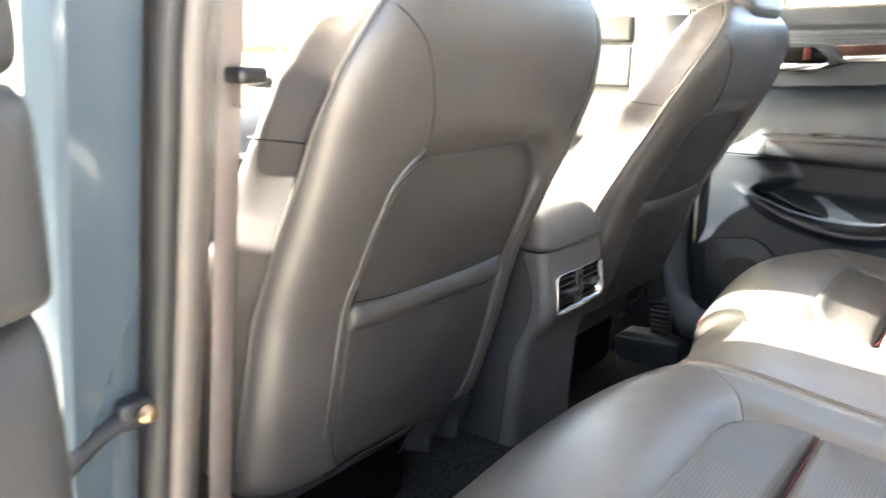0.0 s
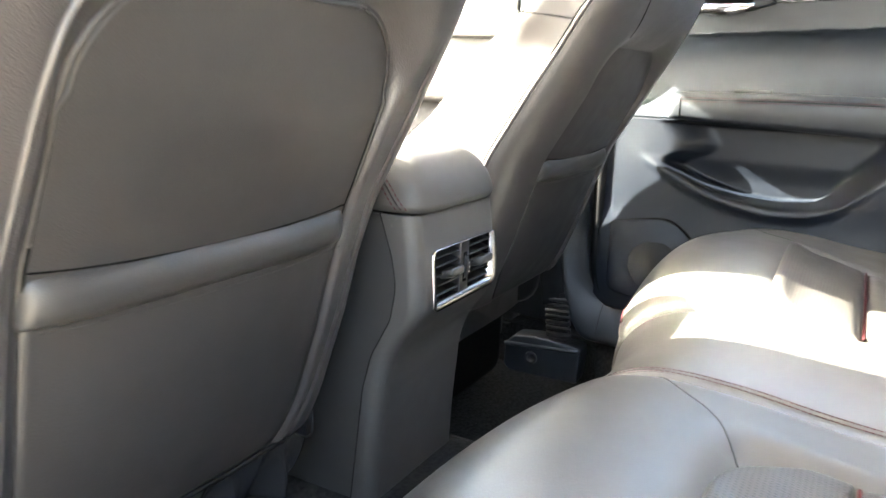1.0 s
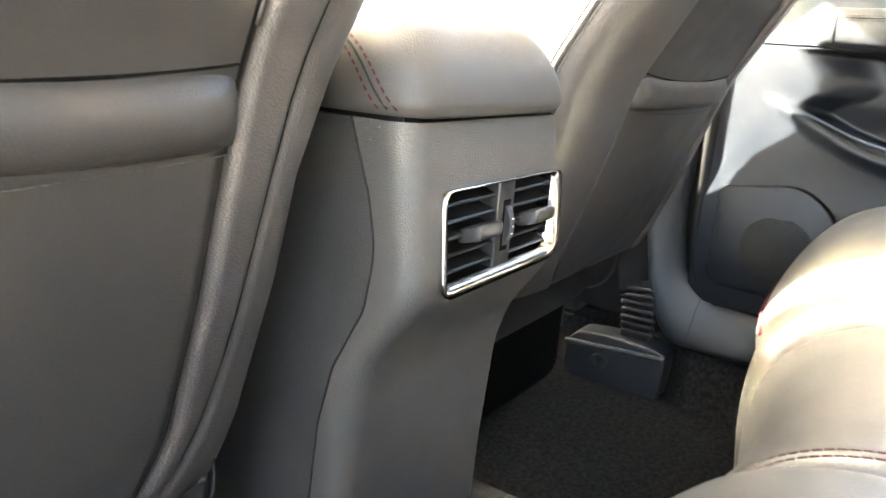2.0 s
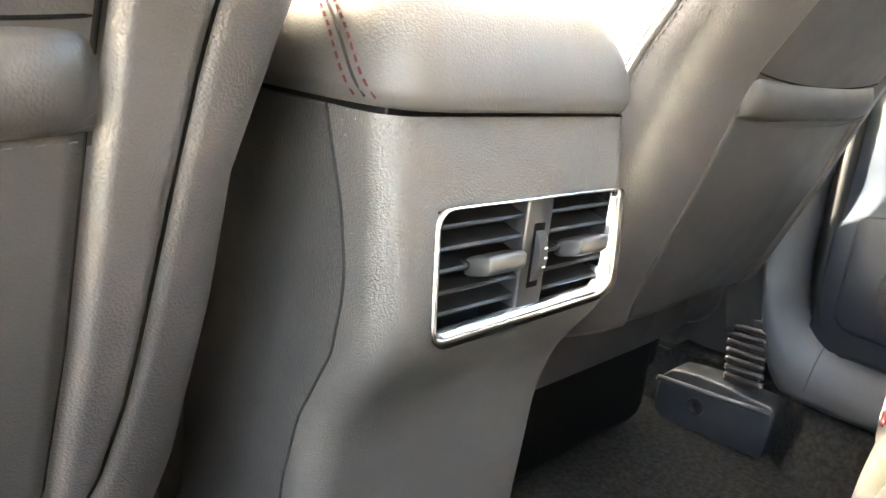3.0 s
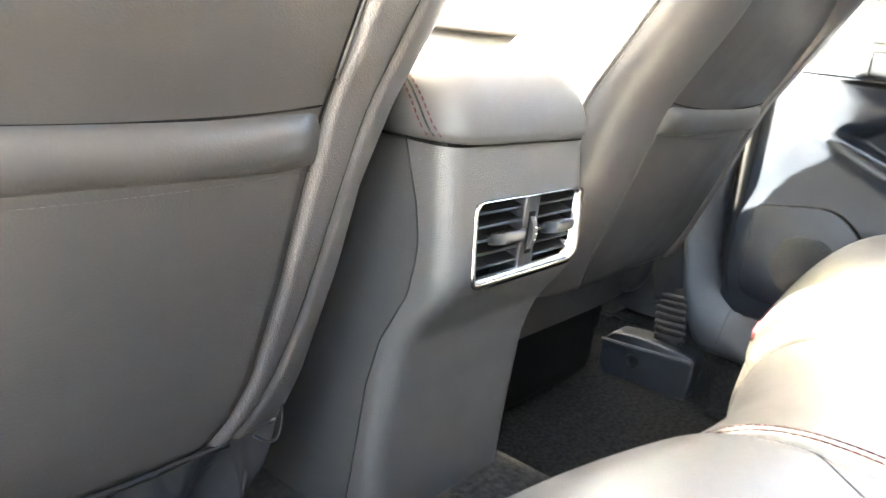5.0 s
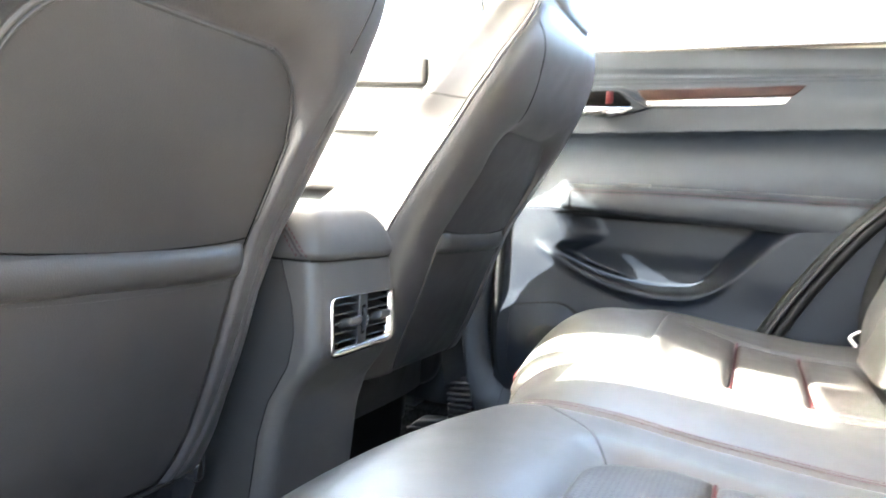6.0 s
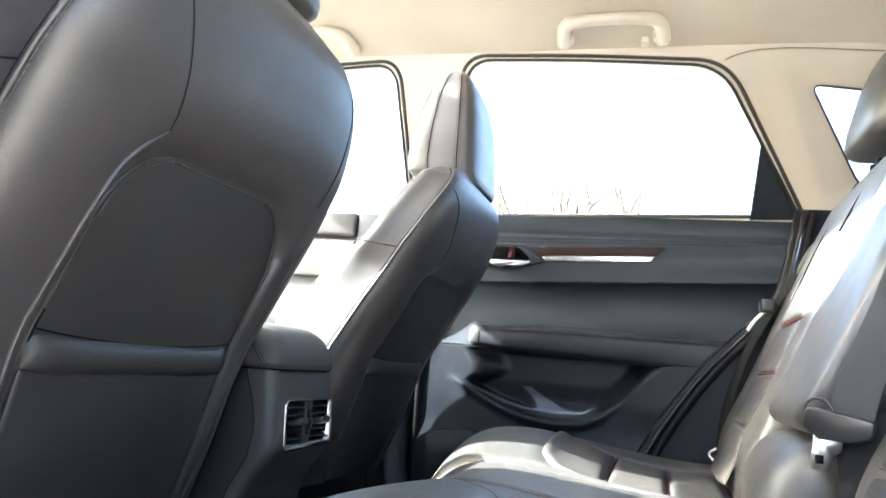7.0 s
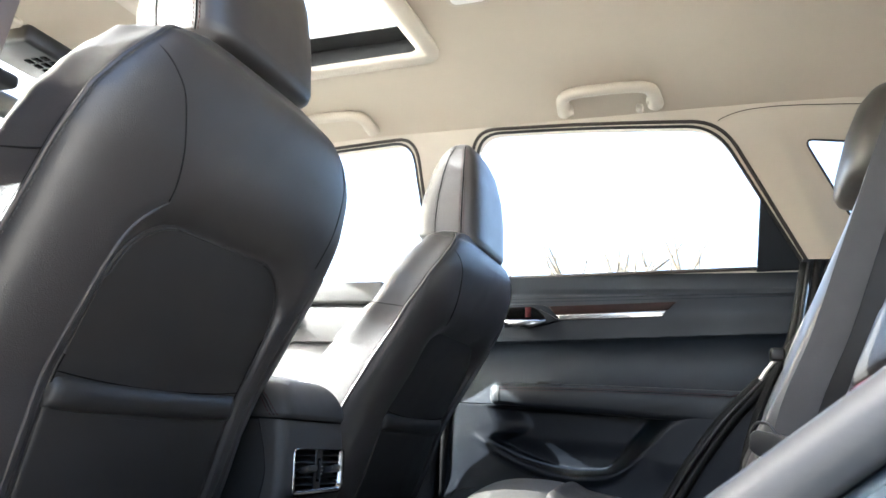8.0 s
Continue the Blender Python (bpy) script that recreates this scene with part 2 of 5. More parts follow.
def box(x0, x1, y0, y1, z0, z1, bevel=0.004, segments=2):
    bm = bmesh.new()
    bmesh.ops.create_cube(bm, size=1)
    bmesh.ops.scale(bm, vec=(x1 - x0, y1 - y0, z1 - z0), verts=bm.verts)
    bmesh.ops.translate(bm, vec=((x0 + x1) / 2, (y0 + y1) / 2, (z0 + z1) / 2), verts=bm.verts)
    if bevel:
        bmesh.ops.bevel(bm, geom=bm.edges, offset=bevel, segments=segments, profile=0.5, affect="EDGES")
    return bm


def prism(outline, place, depth, bevel=0.0, segments=2):
    """Extrudes a flat outline (u, v). place(u, v, d) gives the point at depth d."""
    bm = bmesh.new()
    a = [bm.verts.new(place(u, v, 0)) for u, v in outline]
    b = [bm.verts.new(place(u, v, depth)) for u, v in outline]
    n = len(a)
    fa, fb = bm.faces.new(a[::-1]), bm.faces.new(b)
    for i in range(n):
        bm.faces.new((a[i], a[(i + 1) % n], b[(i + 1) % n], b[i]))
    bmesh.ops.recalc_face_normals(bm, faces=bm.faces)
    if bevel:
        rim = list(fa.edges) + list(fb.edges)
        bmesh.ops.bevel(bm, geom=rim, offset=bevel, segments=segments, profile=0.5, affect="EDGES")
    return bm


def rounded(points, r, n=5):
    """A flat outline with its corners rounded; r is one radius or one a corner."""
    out = []
    m = len(points)
    for i in range(m):
        p, a, b = Vector(points[i]), Vector(points[i - 1]), Vector(points[(i + 1) % m])
        q = r[i] if isinstance(r, (list, tuple)) else r
        u, v = (a - p), (b - p)
        q = min(q, u.length * 0.45, v.length * 0.45)
        u, v = p + u.normalized() * q, p + v.normalized() * q
        for k in range(n + 1):
            t = k / n
            out.append(tuple(u * (1 - t) ** 2 + p * 2 * t * (1 - t) + v * t * t))
    return out


def sheet(f, us, vs, thick=None):
    """A grid surface f(u, v); with thick, a shell offset by that vector."""
    bm = bmesh.new()
    g = [[bm.verts.new(f(u, v)) for v in vs] for u in us]
    for a, b in zip(g, g[1:]):
        for i in range(len(vs) - 1):
            bm.faces.new((a[i], b[i], b[i + 1], a[i + 1]))
    if thick:
        bmesh.ops.recalc_face_normals(bm, faces=bm.faces)
        geo = bmesh.ops.extrude_face_region(bm, geom=list(bm.faces))
        bmesh.ops.translate(bm, vec=thick, verts=[e for e in geo["geom"] if isinstance(e, bmesh.types.BMVert)])
    bmesh.ops.recalc_face_normals(bm, faces=bm.faces)
    return bm


def panel(outer, holes, place, depth):
    """A flat plate with holes, mapped by place(u, v, d), with thickness."""
    bm = bmesh.new()
    loops = []
    for ring in [outer, *holes]:
        vs = [bm.verts.new((u, v, 0)) for u, v in ring]
        loops.append(vs)
        for i in range(len(vs)):
            bm.edges.new((vs[i], vs[(i + 1) % len(vs)]))
    bmesh.ops.triangle_fill(bm, use_beauty=True, use_dissolve=False, edges=bm.edges[:])
    geo = bmesh.ops.extrude_face_region(bm, geom=list(bm.faces))
    moved = {e for e in geo["geom"] if isinstance(e, bmesh.types.BMVert)}
    for v in bm.verts:
        v.co = place(v.co.x, v.co.y, depth if v in moved else 0)
    bmesh.ops.recalc_face_normals(bm, faces=bm.faces)
    return bm


def span(a, b, n):
    return [a + (b - a) * i / n for i in range(n + 1)]


def stitches(points, length=0.005, gap=0.0035, radius=0.0008, n=10):
    """Short separate threads along a line."""
    pts = spline(points, n)
    bm = bmesh.new()
    run, on, start = 0, True, pts[0]
    for a, b in zip(pts, pts[1:]):
        d = (b - a)
        step = d.length
        if step < 1e-6:
            continue
        d.normalize()
        k = 0.0
        while k < step:
            room = (length if on else gap) - run
            go = min(room, step - k)
            k += go
            run += go
            if run >= (length if on else gap) - 1e-7:
                here = a + d * k
                if on:
                    u = d.orthogonal().normalized() * radius
                    v = d.cross(u)
                    q = [[bm.verts.new(c + o) for o in (u, v, -u, -v)] for c in (start, here)]
                    for j in range(4):
                        bm.faces.new((q[0][j], q[0][(j + 1) % 4], q[1][(j + 1) % 4], q[1][j]))
                else:
                    start = here
                on, run = not on, 0
    return bm


def skin(bm):
    """A tree for finding a mesh's surface along a ray."""
    return BVHTree.FromBMesh(bm)


def hit(tree, start, way, lift=0.0):
    p, n, i, d = tree.ray_cast(Vector(start), Vector(way))
    if p is None:
        return Vector(start)
    n = n if n.dot(Vector(way)) < 0 else -n
    return p + n * lift


def drop(tree, x, y, lift=0.0):
    return hit(tree, (x, y, 1.5), (0, 0, -1), lift)


# ---- ground and distance ----
bm = bmesh.new()
bmesh.ops.create_grid(bm, x_segments=20, y_segments=20, size=900)
tagged(obj("ground", bm, ASPHALT), "pale grey concrete car park reaching the horizon", "ground", kind="structure")


# ---- roof and headliner ----
def roof_z(x, y):
    side = 0.062 * (abs(x) / 0.53) ** 3.2
    return 1.672 - side - 0.035 * max(0, y - 0.2) ** 2 / 0.3 - 0.03 * max(0, -0.5 - y) ** 2


SUN_X0, SUN_X1, SUN_Y0, SUN_Y1 = -0.33, 0.285, 0.01, 0.45


def headliner():
    xs = sorted(set(span(-0.57, SUN_X0, 8) + span(SUN_X0, SUN_X1, 16) + span(SUN_X1, 0.57, 8)))
    ys = sorted(set(span(-1.9, SUN_Y0, 40) + span(SUN_Y0, SUN_Y1, 12) + span(SUN_Y1, 0.84, 8)))
    bm = bmesh.new()
    for dz in (0, 0.045):
        g = {(x, y): bm.verts.new((x, y, roof_z(x, y) + dz)) for x in xs for y in ys}
        for a, b in zip(xs, xs[1:]):
            for c, d in zip(ys, ys[1:]):
                if SUN_X0 <= a and b <= SUN_X1 and SUN_Y0 <= c and d <= SUN_Y1:
                    continue
                bm.faces.new((g[a, c], g[b, c], g[b, d], g[a, d]))
    bmesh.ops.recalc_face_normals(bm, faces=bm.faces)
    return bm


tagged(obj("ceiling", headliner(), HEADLINER), "beige woven headliner with a glass sunroof", "ceiling", kind="structure")

sunroof = thing("sunroof", "closed tinted glass sunroof in a beige frame with black inner edges", "sunroof", (0, 0.24, 1.66))
hole = rounded([(SUN_X0, SUN_Y0), (SUN_X1, SUN_Y0), (SUN_X1, SUN_Y1), (SUN_X0, SUN_Y1)], 0.03)
wide = rounded([(SUN_X0 - 0.045, SUN_Y0 - 0.045), (SUN_X1 + 0.03, SUN_Y0 - 0.045), (SUN_X1 + 0.03, SUN_Y1 + 0.045), (SUN_X0 - 0.045, SUN_Y1 + 0.045)], 0.05)
part("frame", panel(wide, [hole], lambda u, v, d: Vector((u, v, roof_z(u, v) - 0.006 + d)), 0.012), BEIGE, sunroof, "beige moulded frame")
lip = rounded([(SUN_X0 - 0.004, SUN_Y0 - 0.004), (SUN_X1 + 0.004, SUN_Y0 - 0.004), (SUN_X1 + 0.004, SUN_Y1 + 0.004), (SUN_X0 - 0.004, SUN_Y1 + 0.004)], 0.03)
inner = rounded([(SUN_X0 + 0.045, SUN_Y0 + 0.02), (SUN_X1 - 0.05, SUN_Y0 + 0.02), (SUN_X1 - 0.05, SUN_Y1 - 0.04), (SUN_X0 + 0.045, SUN_Y1 - 0.04)], 0.02)
part("rail", panel(wide, [inner], lambda u, v, d: Vector((u, v, 1.704 + d)), 0.006), RUBBER, sunroof, "black rails round the glass", smooth=False)
part("pane", prism(lip, lambda u, v, d: Vector((u, v, 1.712 + d)), 0.004), GLASS_DARK, sunroof, "tinted glass pane", smooth=False).visible_shadow = False
part("edge", loft([[Vector((u, v, roof_z(u, v) + 0.006)) for u, v in lip], [Vector((u, v, 1.705)) for u, v in lip]], caps=False), RUBBER, sunroof, "black rubber inner edge")


def side_x(z):
    """The inner face of the glasshouse on the right, by height."""
    return 0.722 - 0.163 * (z - 1.265) / 0.32


REAR_WINDOW = rounded([(0.0, 1.268), (-0.030, 1.590), (-0.30, 1.583), (-0.570, 1.566), (-0.742, 1.285)], [0.01, 0.06, 0.3, 0.06, 0.02], 8)
FRONT_WINDOW = rounded([(0.125, 1.262), (0.14, 1.586), (0.62, 1.566), (1.14, 1.24)], [0.01, 0.05, 0.05, 0.02], 8)
QUARTER = rounded([(-0.742, 1.536), (-1.12, 1.490), (-1.12, 1.345), (-0.855, 1.345)], [0.022, 0.03, 0.03, 0.03], 6)
QUARTER_WIDE = rounded([(-0.672, 1.578), (-0.80, 1.583), (-1.18, 1.545), (-1.18, 1.303), (-0.79, 1.303)], [0.045, 0.03, 0.04, 0.03, 0.03], 6)


def side_frame(s):
    place = lambda u, v, d: Vector((s * (side_x(v) + d), u, v))
    if s > 0:
        outer = [(1.16, 1.22), (0.76, 1.585), (0.2, 1.612), (-0.3, 1.615), (-0.8, 1.60), (-1.9, 1.50), (-1.9, 1.22), (-0.78, 1.22), (-0.76, 1.262), (0.08, 1.262), (0.08, 1.22)]
        return panel(outer, [REAR_WINDOW, FRONT_WINDOW, QUARTER_WIDE], place, 0.03)
    outer = [(1.16, 1.22), (0.76, 1.585), (0.2, 1.612), (-0.3, 1.615), (-0.8, 1.60), (-1.9, 1.50), (-1.9, 1.22), (-0.79, 1.22), (-0.765, 1.285), (-0.63, 1.53), (-0.57, 1.585), (-0.10, 1.598), (-0.02, 1.57), (0.06, 1.22)]
    return panel(outer, [FRONT_WINDOW, QUARTER], place, 0.03)


tagged(obj("wall_right_upper", side_frame(1), BEIGE, smooth=False), "beige trimmed window surround and pillars", "pillar trim", kind="structure")

# sloping trim round the quarter window
def resample(ring, n):
    pts = [Vector((u, v)) for u, v in ring] + [Vector(ring[0])]
    cum = [0.0]
    for a, b in zip(pts, pts[1:]):
        cum.append(cum[-1] + (b - a).length)
    out, k = [], 0
    for i in range(n):
        t = cum[-1] * i / n
        while cum[k + 1] < t:
            k += 1
        out.append(pts[k].lerp(pts[k + 1], (t - cum[k]) / max(1e-9, cum[k + 1] - cum[k])))
    return out


def by_angle(ring, c, n=96):
    """The ring's points met by rays from c at even angles."""
    dense = resample(ring, 1500)
    table = sorted((math.atan2(p.y - c[1], p.x - c[0]), p) for p in dense)
    out = []
    for i in range(n):
        a = -math.pi + 2 * math.pi * (i + 0.5) / n
        out.append(min(table, key=lambda q: abs(q[0] - a))[1])
    return out


QC = (-0.92, 1.43)
bevel = []
for k, d in ((-0.10, -0.0008), (0.0, -0.0006), (0.06, 0.0), (0.25, 0.003), (0.5, 0.010), (0.75, 0.016), (0.97, 0.020), (1.0, 0.024)):
    bevel.append([Vector((side_x(a.y + (b.y - a.y) * k) + d, a.x + (b.x - a.x) * k, a.y + (b.y - a.y) * k)) for a, b in zip(by_angle(QUARTER_WIDE, QC), by_angle(QUARTER, QC))])
tagged(obj("trim_quarter", loft(bevel, caps=False), BEIGE), "beige trim sloping in to the quarter window", "pillar trim", kind="structure")

# glass
for nm, ring in (("window_1", REAR_WINDOW), ("window_2", FRONT_WINDOW), ("window_3", QUARTER)):
    w = thing(nm, "clear side window pane set in a black rubber seal", "window", (0.68, 0, 1.3), kind="structure")
    pane = part("pane", prism(ring, lambda u, v, d: Vector((side_x(v) + 0.026 + d, u, v)), 0.004), GLASS, w, smooth=False)
    pane.visible_shadow = False
    part("seal", tube([Vector((side_x(v) + (0.002 if nm != "window_3" else 0.022), u, v)) for u, v in ring + ring[:1]], 0.0042 if nm != "window_3" else 0.0030, 6, smooth=False), RUBBER, w, "black rubber seal")
    cu, cv = sum(u for u, v in ring) / len(ring), sum(v for u, v in ring) / len(ring)
    wide_ring = [(u + math.copysign(0.010, u - cu) * min(1, abs(u - cu) / 0.1), v + 0.008 * (1 if v > cv else 0)) for u, v in ring]
    if nm == "window_3":
        continue
    part("outer_seal", tube([Vector((side_x(v) + 0.001, u, v)) for u, v in wide_ring + wide_ring[:1]], 0.0045, 6, smooth=False), SEAL_BROWN, w, "dark brown door frame seal")

# rear corner trim of the rear window
part("corner_trim", prism([(-0.655, 1.42), (-0.645, 1.275), (-0.742, 1.278)], lambda u, v, d: Vector((side_x(v) - 0.004 + d, u, v)), 0.012, 0.003), DOOR_PLASTIC, bpy.data.objects["window_1"], "black plastic corner trim", smooth=False)


def smooth01(a, b, x):
    t = min(1, max(0, (x - a) / (b - a)))
    return t * t * (3 - 2 * t)


# ---- floor ----
def floor_z(x):
    return 0.42 + 0.135 * (1 / (1 + math.exp((abs(x) - 0.15) / 0.012)))


tagged(obj("floor", sheet(lambda x, y: Vector((x, y, floor_z(x))), span(-0.80, 0.80, 80), span(-2.1, 1.62, 30)), CARPET), "black carpet with a raised centre tunnel", "floor", kind="structure")

# sills and lower side walls
tagged(obj("sill_right", loft([[Vector((x + (0.046 * smooth01(0.02, 0.075, y) if x < 0.7 else 0), y, z)) for x, z in ((0.80, 0.40), (0.650, 0.405), (0.657, 0.425), (0.672, 0.452), (0.677, 0.475), (0.683, 0.493), (0.694, 0.503), (0.712, 0.505), (0.80, 0.505))] for y in span(-0.5, 0.0, 8) + span(0.015, 0.08, 8) + span(0.12, 1.3, 8)]), CARPET), "black carpet turned up over the door sill", "sill", kind="structure")
tagged(obj("sill_left", box(-0.80, -0.68, -0.42, 1.3, 0.36, 0.56, 0.02, 3), PAINT), "blue grey painted door sill", "sill", kind="structure")
tagged(obj("wall_right_lower", box(0.80, 0.86, -1.9, 1.3, 0.35, 1.262, 0), PAINT), "blue grey painted outer door skins", "body side", kind="structure")
tagged(obj("wall_left_front", box(-0.80, -0.72, 0.08, 1.3, 0.35, 1.24, 0), DOOR_PLASTIC), "closed front door with black inner trim", "door", kind="structure")
tagged(obj("wall_left_upper", side_frame(-1), BEIGE, smooth=False), "beige trimmed window surround", "pillar trim", kind="structure")


# ---- rear door on the right ----
ARCH = [(0.55, -0.34), (0.66, -0.39), (0.797, -0.463), (0.86, -0.50), (0.945, -0.56), (1.018, -0.626), (1.08, -0.684), (1.137, -0.712), (1.29, -0.742)]


def ledge(y):
    return 1.108 + (-0.04 - y) * 0.045


SPLIT = 0.961


def pocket_rim(y):
    """Height of the map pocket's inner lip along the door."""
    return sum(interp(-y + k * 0.012, [(0.0, 0.905), (0.03, 0.893), (0.07, 0.872), (0.13, 0.843), (0.19, 0.826), (0.25, 0.818), (0.31, 0.822), (0.35, 0.836), (0.40, 0.880), (0.453, 0.940), (0.50, 0.975), (0.7, 1.0)]) for k in (-1, 0, 1)) / 3


def pocket_front(z):
    return interp(z, [(0.83, -0.030), (0.875, -0.048), (0.90, -0.074), (0.925, -0.066), (0.96, -0.040)])


def door_x(y, z):
    zl = ledge(y)
    if z > zl:
        x = 0.712 - 0.006 * math.sin(math.pi * smooth01(zl, 1.23, z))
        x += 0.010 * smooth01(1.222, 1.226, z) * (1 - smooth01(1.226, 1.24, z)) * 0.4
        return x + 0.009 * max(0, (z - 1.235) / 0.05) ** 2
    if z > SPLIT:
        q = (zl - z) / (zl - SPLIT)
        return 0.716 + 0.028 * math.sin(math.pi * min(1, q) ** 0.75) ** 0.9 - 0.006 * q
    rim = pocket_rim(y)
    soft = 1 + 4.5 * smooth01(-0.31, -0.39, y)
    inside = smooth01(rim - 0.004 * soft, rim + 0.010 * soft, z)
    front = smooth01(pocket_front(z) + 0.012, pocket_front(z) - 0.040 - 0.045 * smooth01(0.88, 0.92, z), y)
    deep = (0.040 + 0.008 * smooth01(0.895, 0.850, z)) * inside * front * smooth01(0.9608, 0.950, z)
    ridge = 0.008 * math.exp(-((z - rim + 0.013) / 0.011) ** 2) * smooth01(0.0, -0.055, y) * smooth01(-0.43, -0.33, y)
    x = 0.707 + deep - ridge - 0.006 * smooth01(0.80, 0.72, z)
    return x - 0.006 * smooth01(-0.36, -0.47, y) * smooth01(0.80, 0.86, z)


def door_top(y):
    return 1.2685 + (-0.086 - y) * 0.030


def door_skin(lower):
    def f(u, v):
        if lower:
            z = 0.585 + v * (SPLIT - 0.001 - 0.585)
        else:
            z = SPLIT + 0.001 + v * (door_top(-0.3) - SPLIT)
        y = 0.055 + u * (interp(z, ARCH) - 0.055)
        if not lower:
            z = SPLIT + 0.001 + v * (door_top(y) - SPLIT)
        return Vector((door_x(y, z), y, z))
    return sheet(f, span(0, 1, 150), span(0, 1, 130), (0.03, 0, 0))


door = thing("door_1", "closed rear car door with black padded trim and chrome strip", "door", (0.75, -0.3, 0.6), kind="structure")
part("lower_panel", door_skin(True), DOOR_PLASTIC, door, "black moulded plastic with a map pocket")
part("upper_panel", door_skin(False), DOOR_UPPER, door, "soft black padded trim")


def arm_top(y):
    return 1.011 + 0.004 * smooth01(-0.06, -0.30, y)


def arm_x(y):
    return 0.684 + 0.016 * smooth01(-0.30, -0.60, y)


def armrest():
    rings = []
    for t in [0.0, 0.004, 0.009, 0.015, 0.022, 0.030, 0.040] + span(0.055, 1, 44):
        y0 = -0.050 - 0.56 * t
        e = min(1, (-0.050 - y0) / 0.022)
        k = math.sqrt(max(0.03, 1 - (1 - e) ** 2))
        top = arm_top(y0)
        bot = 0.962 - (-0.06 - y0) * 0.037
        c, h = (top + bot) / 2, (top - bot) / 2 * (0.55 + 0.45 * k)
        x0 = arm_x(y0) + 0.026 * (1 - k)
        ring = []
        for x, z in [(0.76, c - h), (x0 + 0.010, c - h), (x0 + 0.003, c - h * 0.88), (x0, c - h * 0.62), (x0 - 0.001, c), (x0, c + h * 0.45), (x0 + 0.003, c + h * 0.72), (x0 + 0.009, c + h * 0.91), (x0 + 0.018, c + h), (0.76, c + h)]:
            ring.append(Vector((x, -0.050 + t * (interp(z, ARCH) + 0.010 + 0.050), z)))
        rings.append(ring)
    return loft(rings)


arm_mesh = armrest()
ARM_SKIN = skin(arm_mesh)
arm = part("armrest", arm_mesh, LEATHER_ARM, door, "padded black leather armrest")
for dz in (0.0105, 0.0165):
    part("stitching", stitches([hit(ARM_SKIN, (0.6, y, arm_top(y) - dz), (1, 0, 0), 0.0002) for y in span(-0.078, -0.60, 24)], 0.0042, 0.0014, 0.0006), THREAD_RED, arm, "dark red double stitching")
part("arm_seam", tube([hit(ARM_SKIN, (0.6, y, arm_top(y) - 0.0135), (1, 0, 0), 0.0001) for y in span(-0.078, -0.60, 24)], 0.0007, 6), SEAM_AND_SHADE, arm)
part("front_seam", tube([hit(ARM_SKIN, (0.6, -0.078, z), (1, 0, 0), 0.0001) for z in span(1.0, 0.966, 6)], 0.0008, 6), SEAM_AND_SHADE, arm)
part("switch", box(0.700, 0.712, -0.225, -0.165, 1.012, 1.0185, 0.002), PLASTIC_SMOOTH, arm, "black window switch on the armrest top")
for dz in (0.0, 0.0075):
    part("belt_stitching", stitches([(door_x(y, 1.2065 + dz + (-0.1 - y) * 0.022) - 0.0003, y, 1.2065 + dz + (-0.1 - y) * 0.022) for y in span(0.0, -0.725, 20)], 0.0045, 0.0018, 0.0006), SEAM_AND_SHADE, door)

# chrome strip with a dark wood inlay
strip = lambda pts, d0: prism(pts, lambda u, v, d: Vector((d0 + d, u, v)), 0.02, 0.002)
part("wood_inlay", strip([(-0.185, 1.196), (-0.476, 1.207), (-0.458, 1.188), (-0.20, 1.176)], 0.7035), WOOD, door, "dark reddish wood inlay")
part("chrome_strip", strip([(-0.205, 1.1745), (-0.455, 1.1865), (-0.445, 1.1715), (-0.214, 1.1625)], 0.700), CHROME, door, "bright chrome strip")

# inner handle
cup = part("handle_cup", prism(rounded([(-0.05, 1.200), (-0.158, 1.202), (-0.182, 1.196), (-0.218, 1.162), (-0.160, 1.146), (-0.05, 1.144)], [0.02, 0.012, 0.02, 0.008, 0.02, 0.02], 6), lambda u, v, d: Vector((0.702 + d, u, v)), 0.02, 0.004), DOOR_PLASTIC, door, "black handle bezel")
part("recess", prism(rounded([(-0.07, 1.192), (-0.150, 1.194), (-0.182, 1.166), (-0.150, 1.157), (-0.07, 1.155)], 0.012, 6), lambda u, v, d: Vector((0.7005 + d, u, v)), 0.002), SEAM_AND_SHADE, cup)
part("lever", tube([(0.698, -0.070, 1.166), (0.690, -0.095, 1.154), (0.687, -0.130, 1.150), (0.688, -0.160, 1.153), (0.697, -0.180, 1.160)], lambda t: 0.0105 * math.sin(math.pi * min(0.93, max(0.1, t))) ** 0.8 + 0.001, 10), CHROME, cup, "chrome pull lever")
part("lock_knob", tube([(0.697, -0.137, 1.168), (0.694, -0.137, 1.192)], 0.007, 8, smooth=False), THREAD_RED, cup, "lock tab with a red mark")

# speaker grille
SPEAKER = rounded([(0.030, 0.760), (-0.075, 0.777), (-0.118, 0.748), (-0.165, 0.640), (-0.15, 0.612), (0.030, 0.618)], [0.012, 0.03, 0.03, 0.02, 0.02, 0.03], 6)
part("speaker_groove", prism([(u * 1.03, 0.69 + (v - 0.69) * 1.02) for u, v in SPEAKER], lambda u, v, d: Vector((0.6988 + d, u, v)), 0.004), SEAM_AND_SHADE, door, smooth=False)
grille = part("speaker_panel", prism(SPEAKER, lambda u, v, d: Vector((0.6968 + d, u, v)), 0.006, 0.002), DOOR_PLASTIC, door, "black speaker panel")
for k in range(34):
    z = 0.634 + k * 0.0028
    row = [u for u in span(0.0, -0.12, 60) if (u + 0.058) ** 2 / 0.050 ** 2 + (z - 0.682) ** 2 / 0.048 ** 2 < 1]
    if len(row) > 2:
        part("grille_rib", box(0.6960, 0.6972, row[-1], row[0], z, z + 0.0012, 0), SEAL_BLACK, grille)

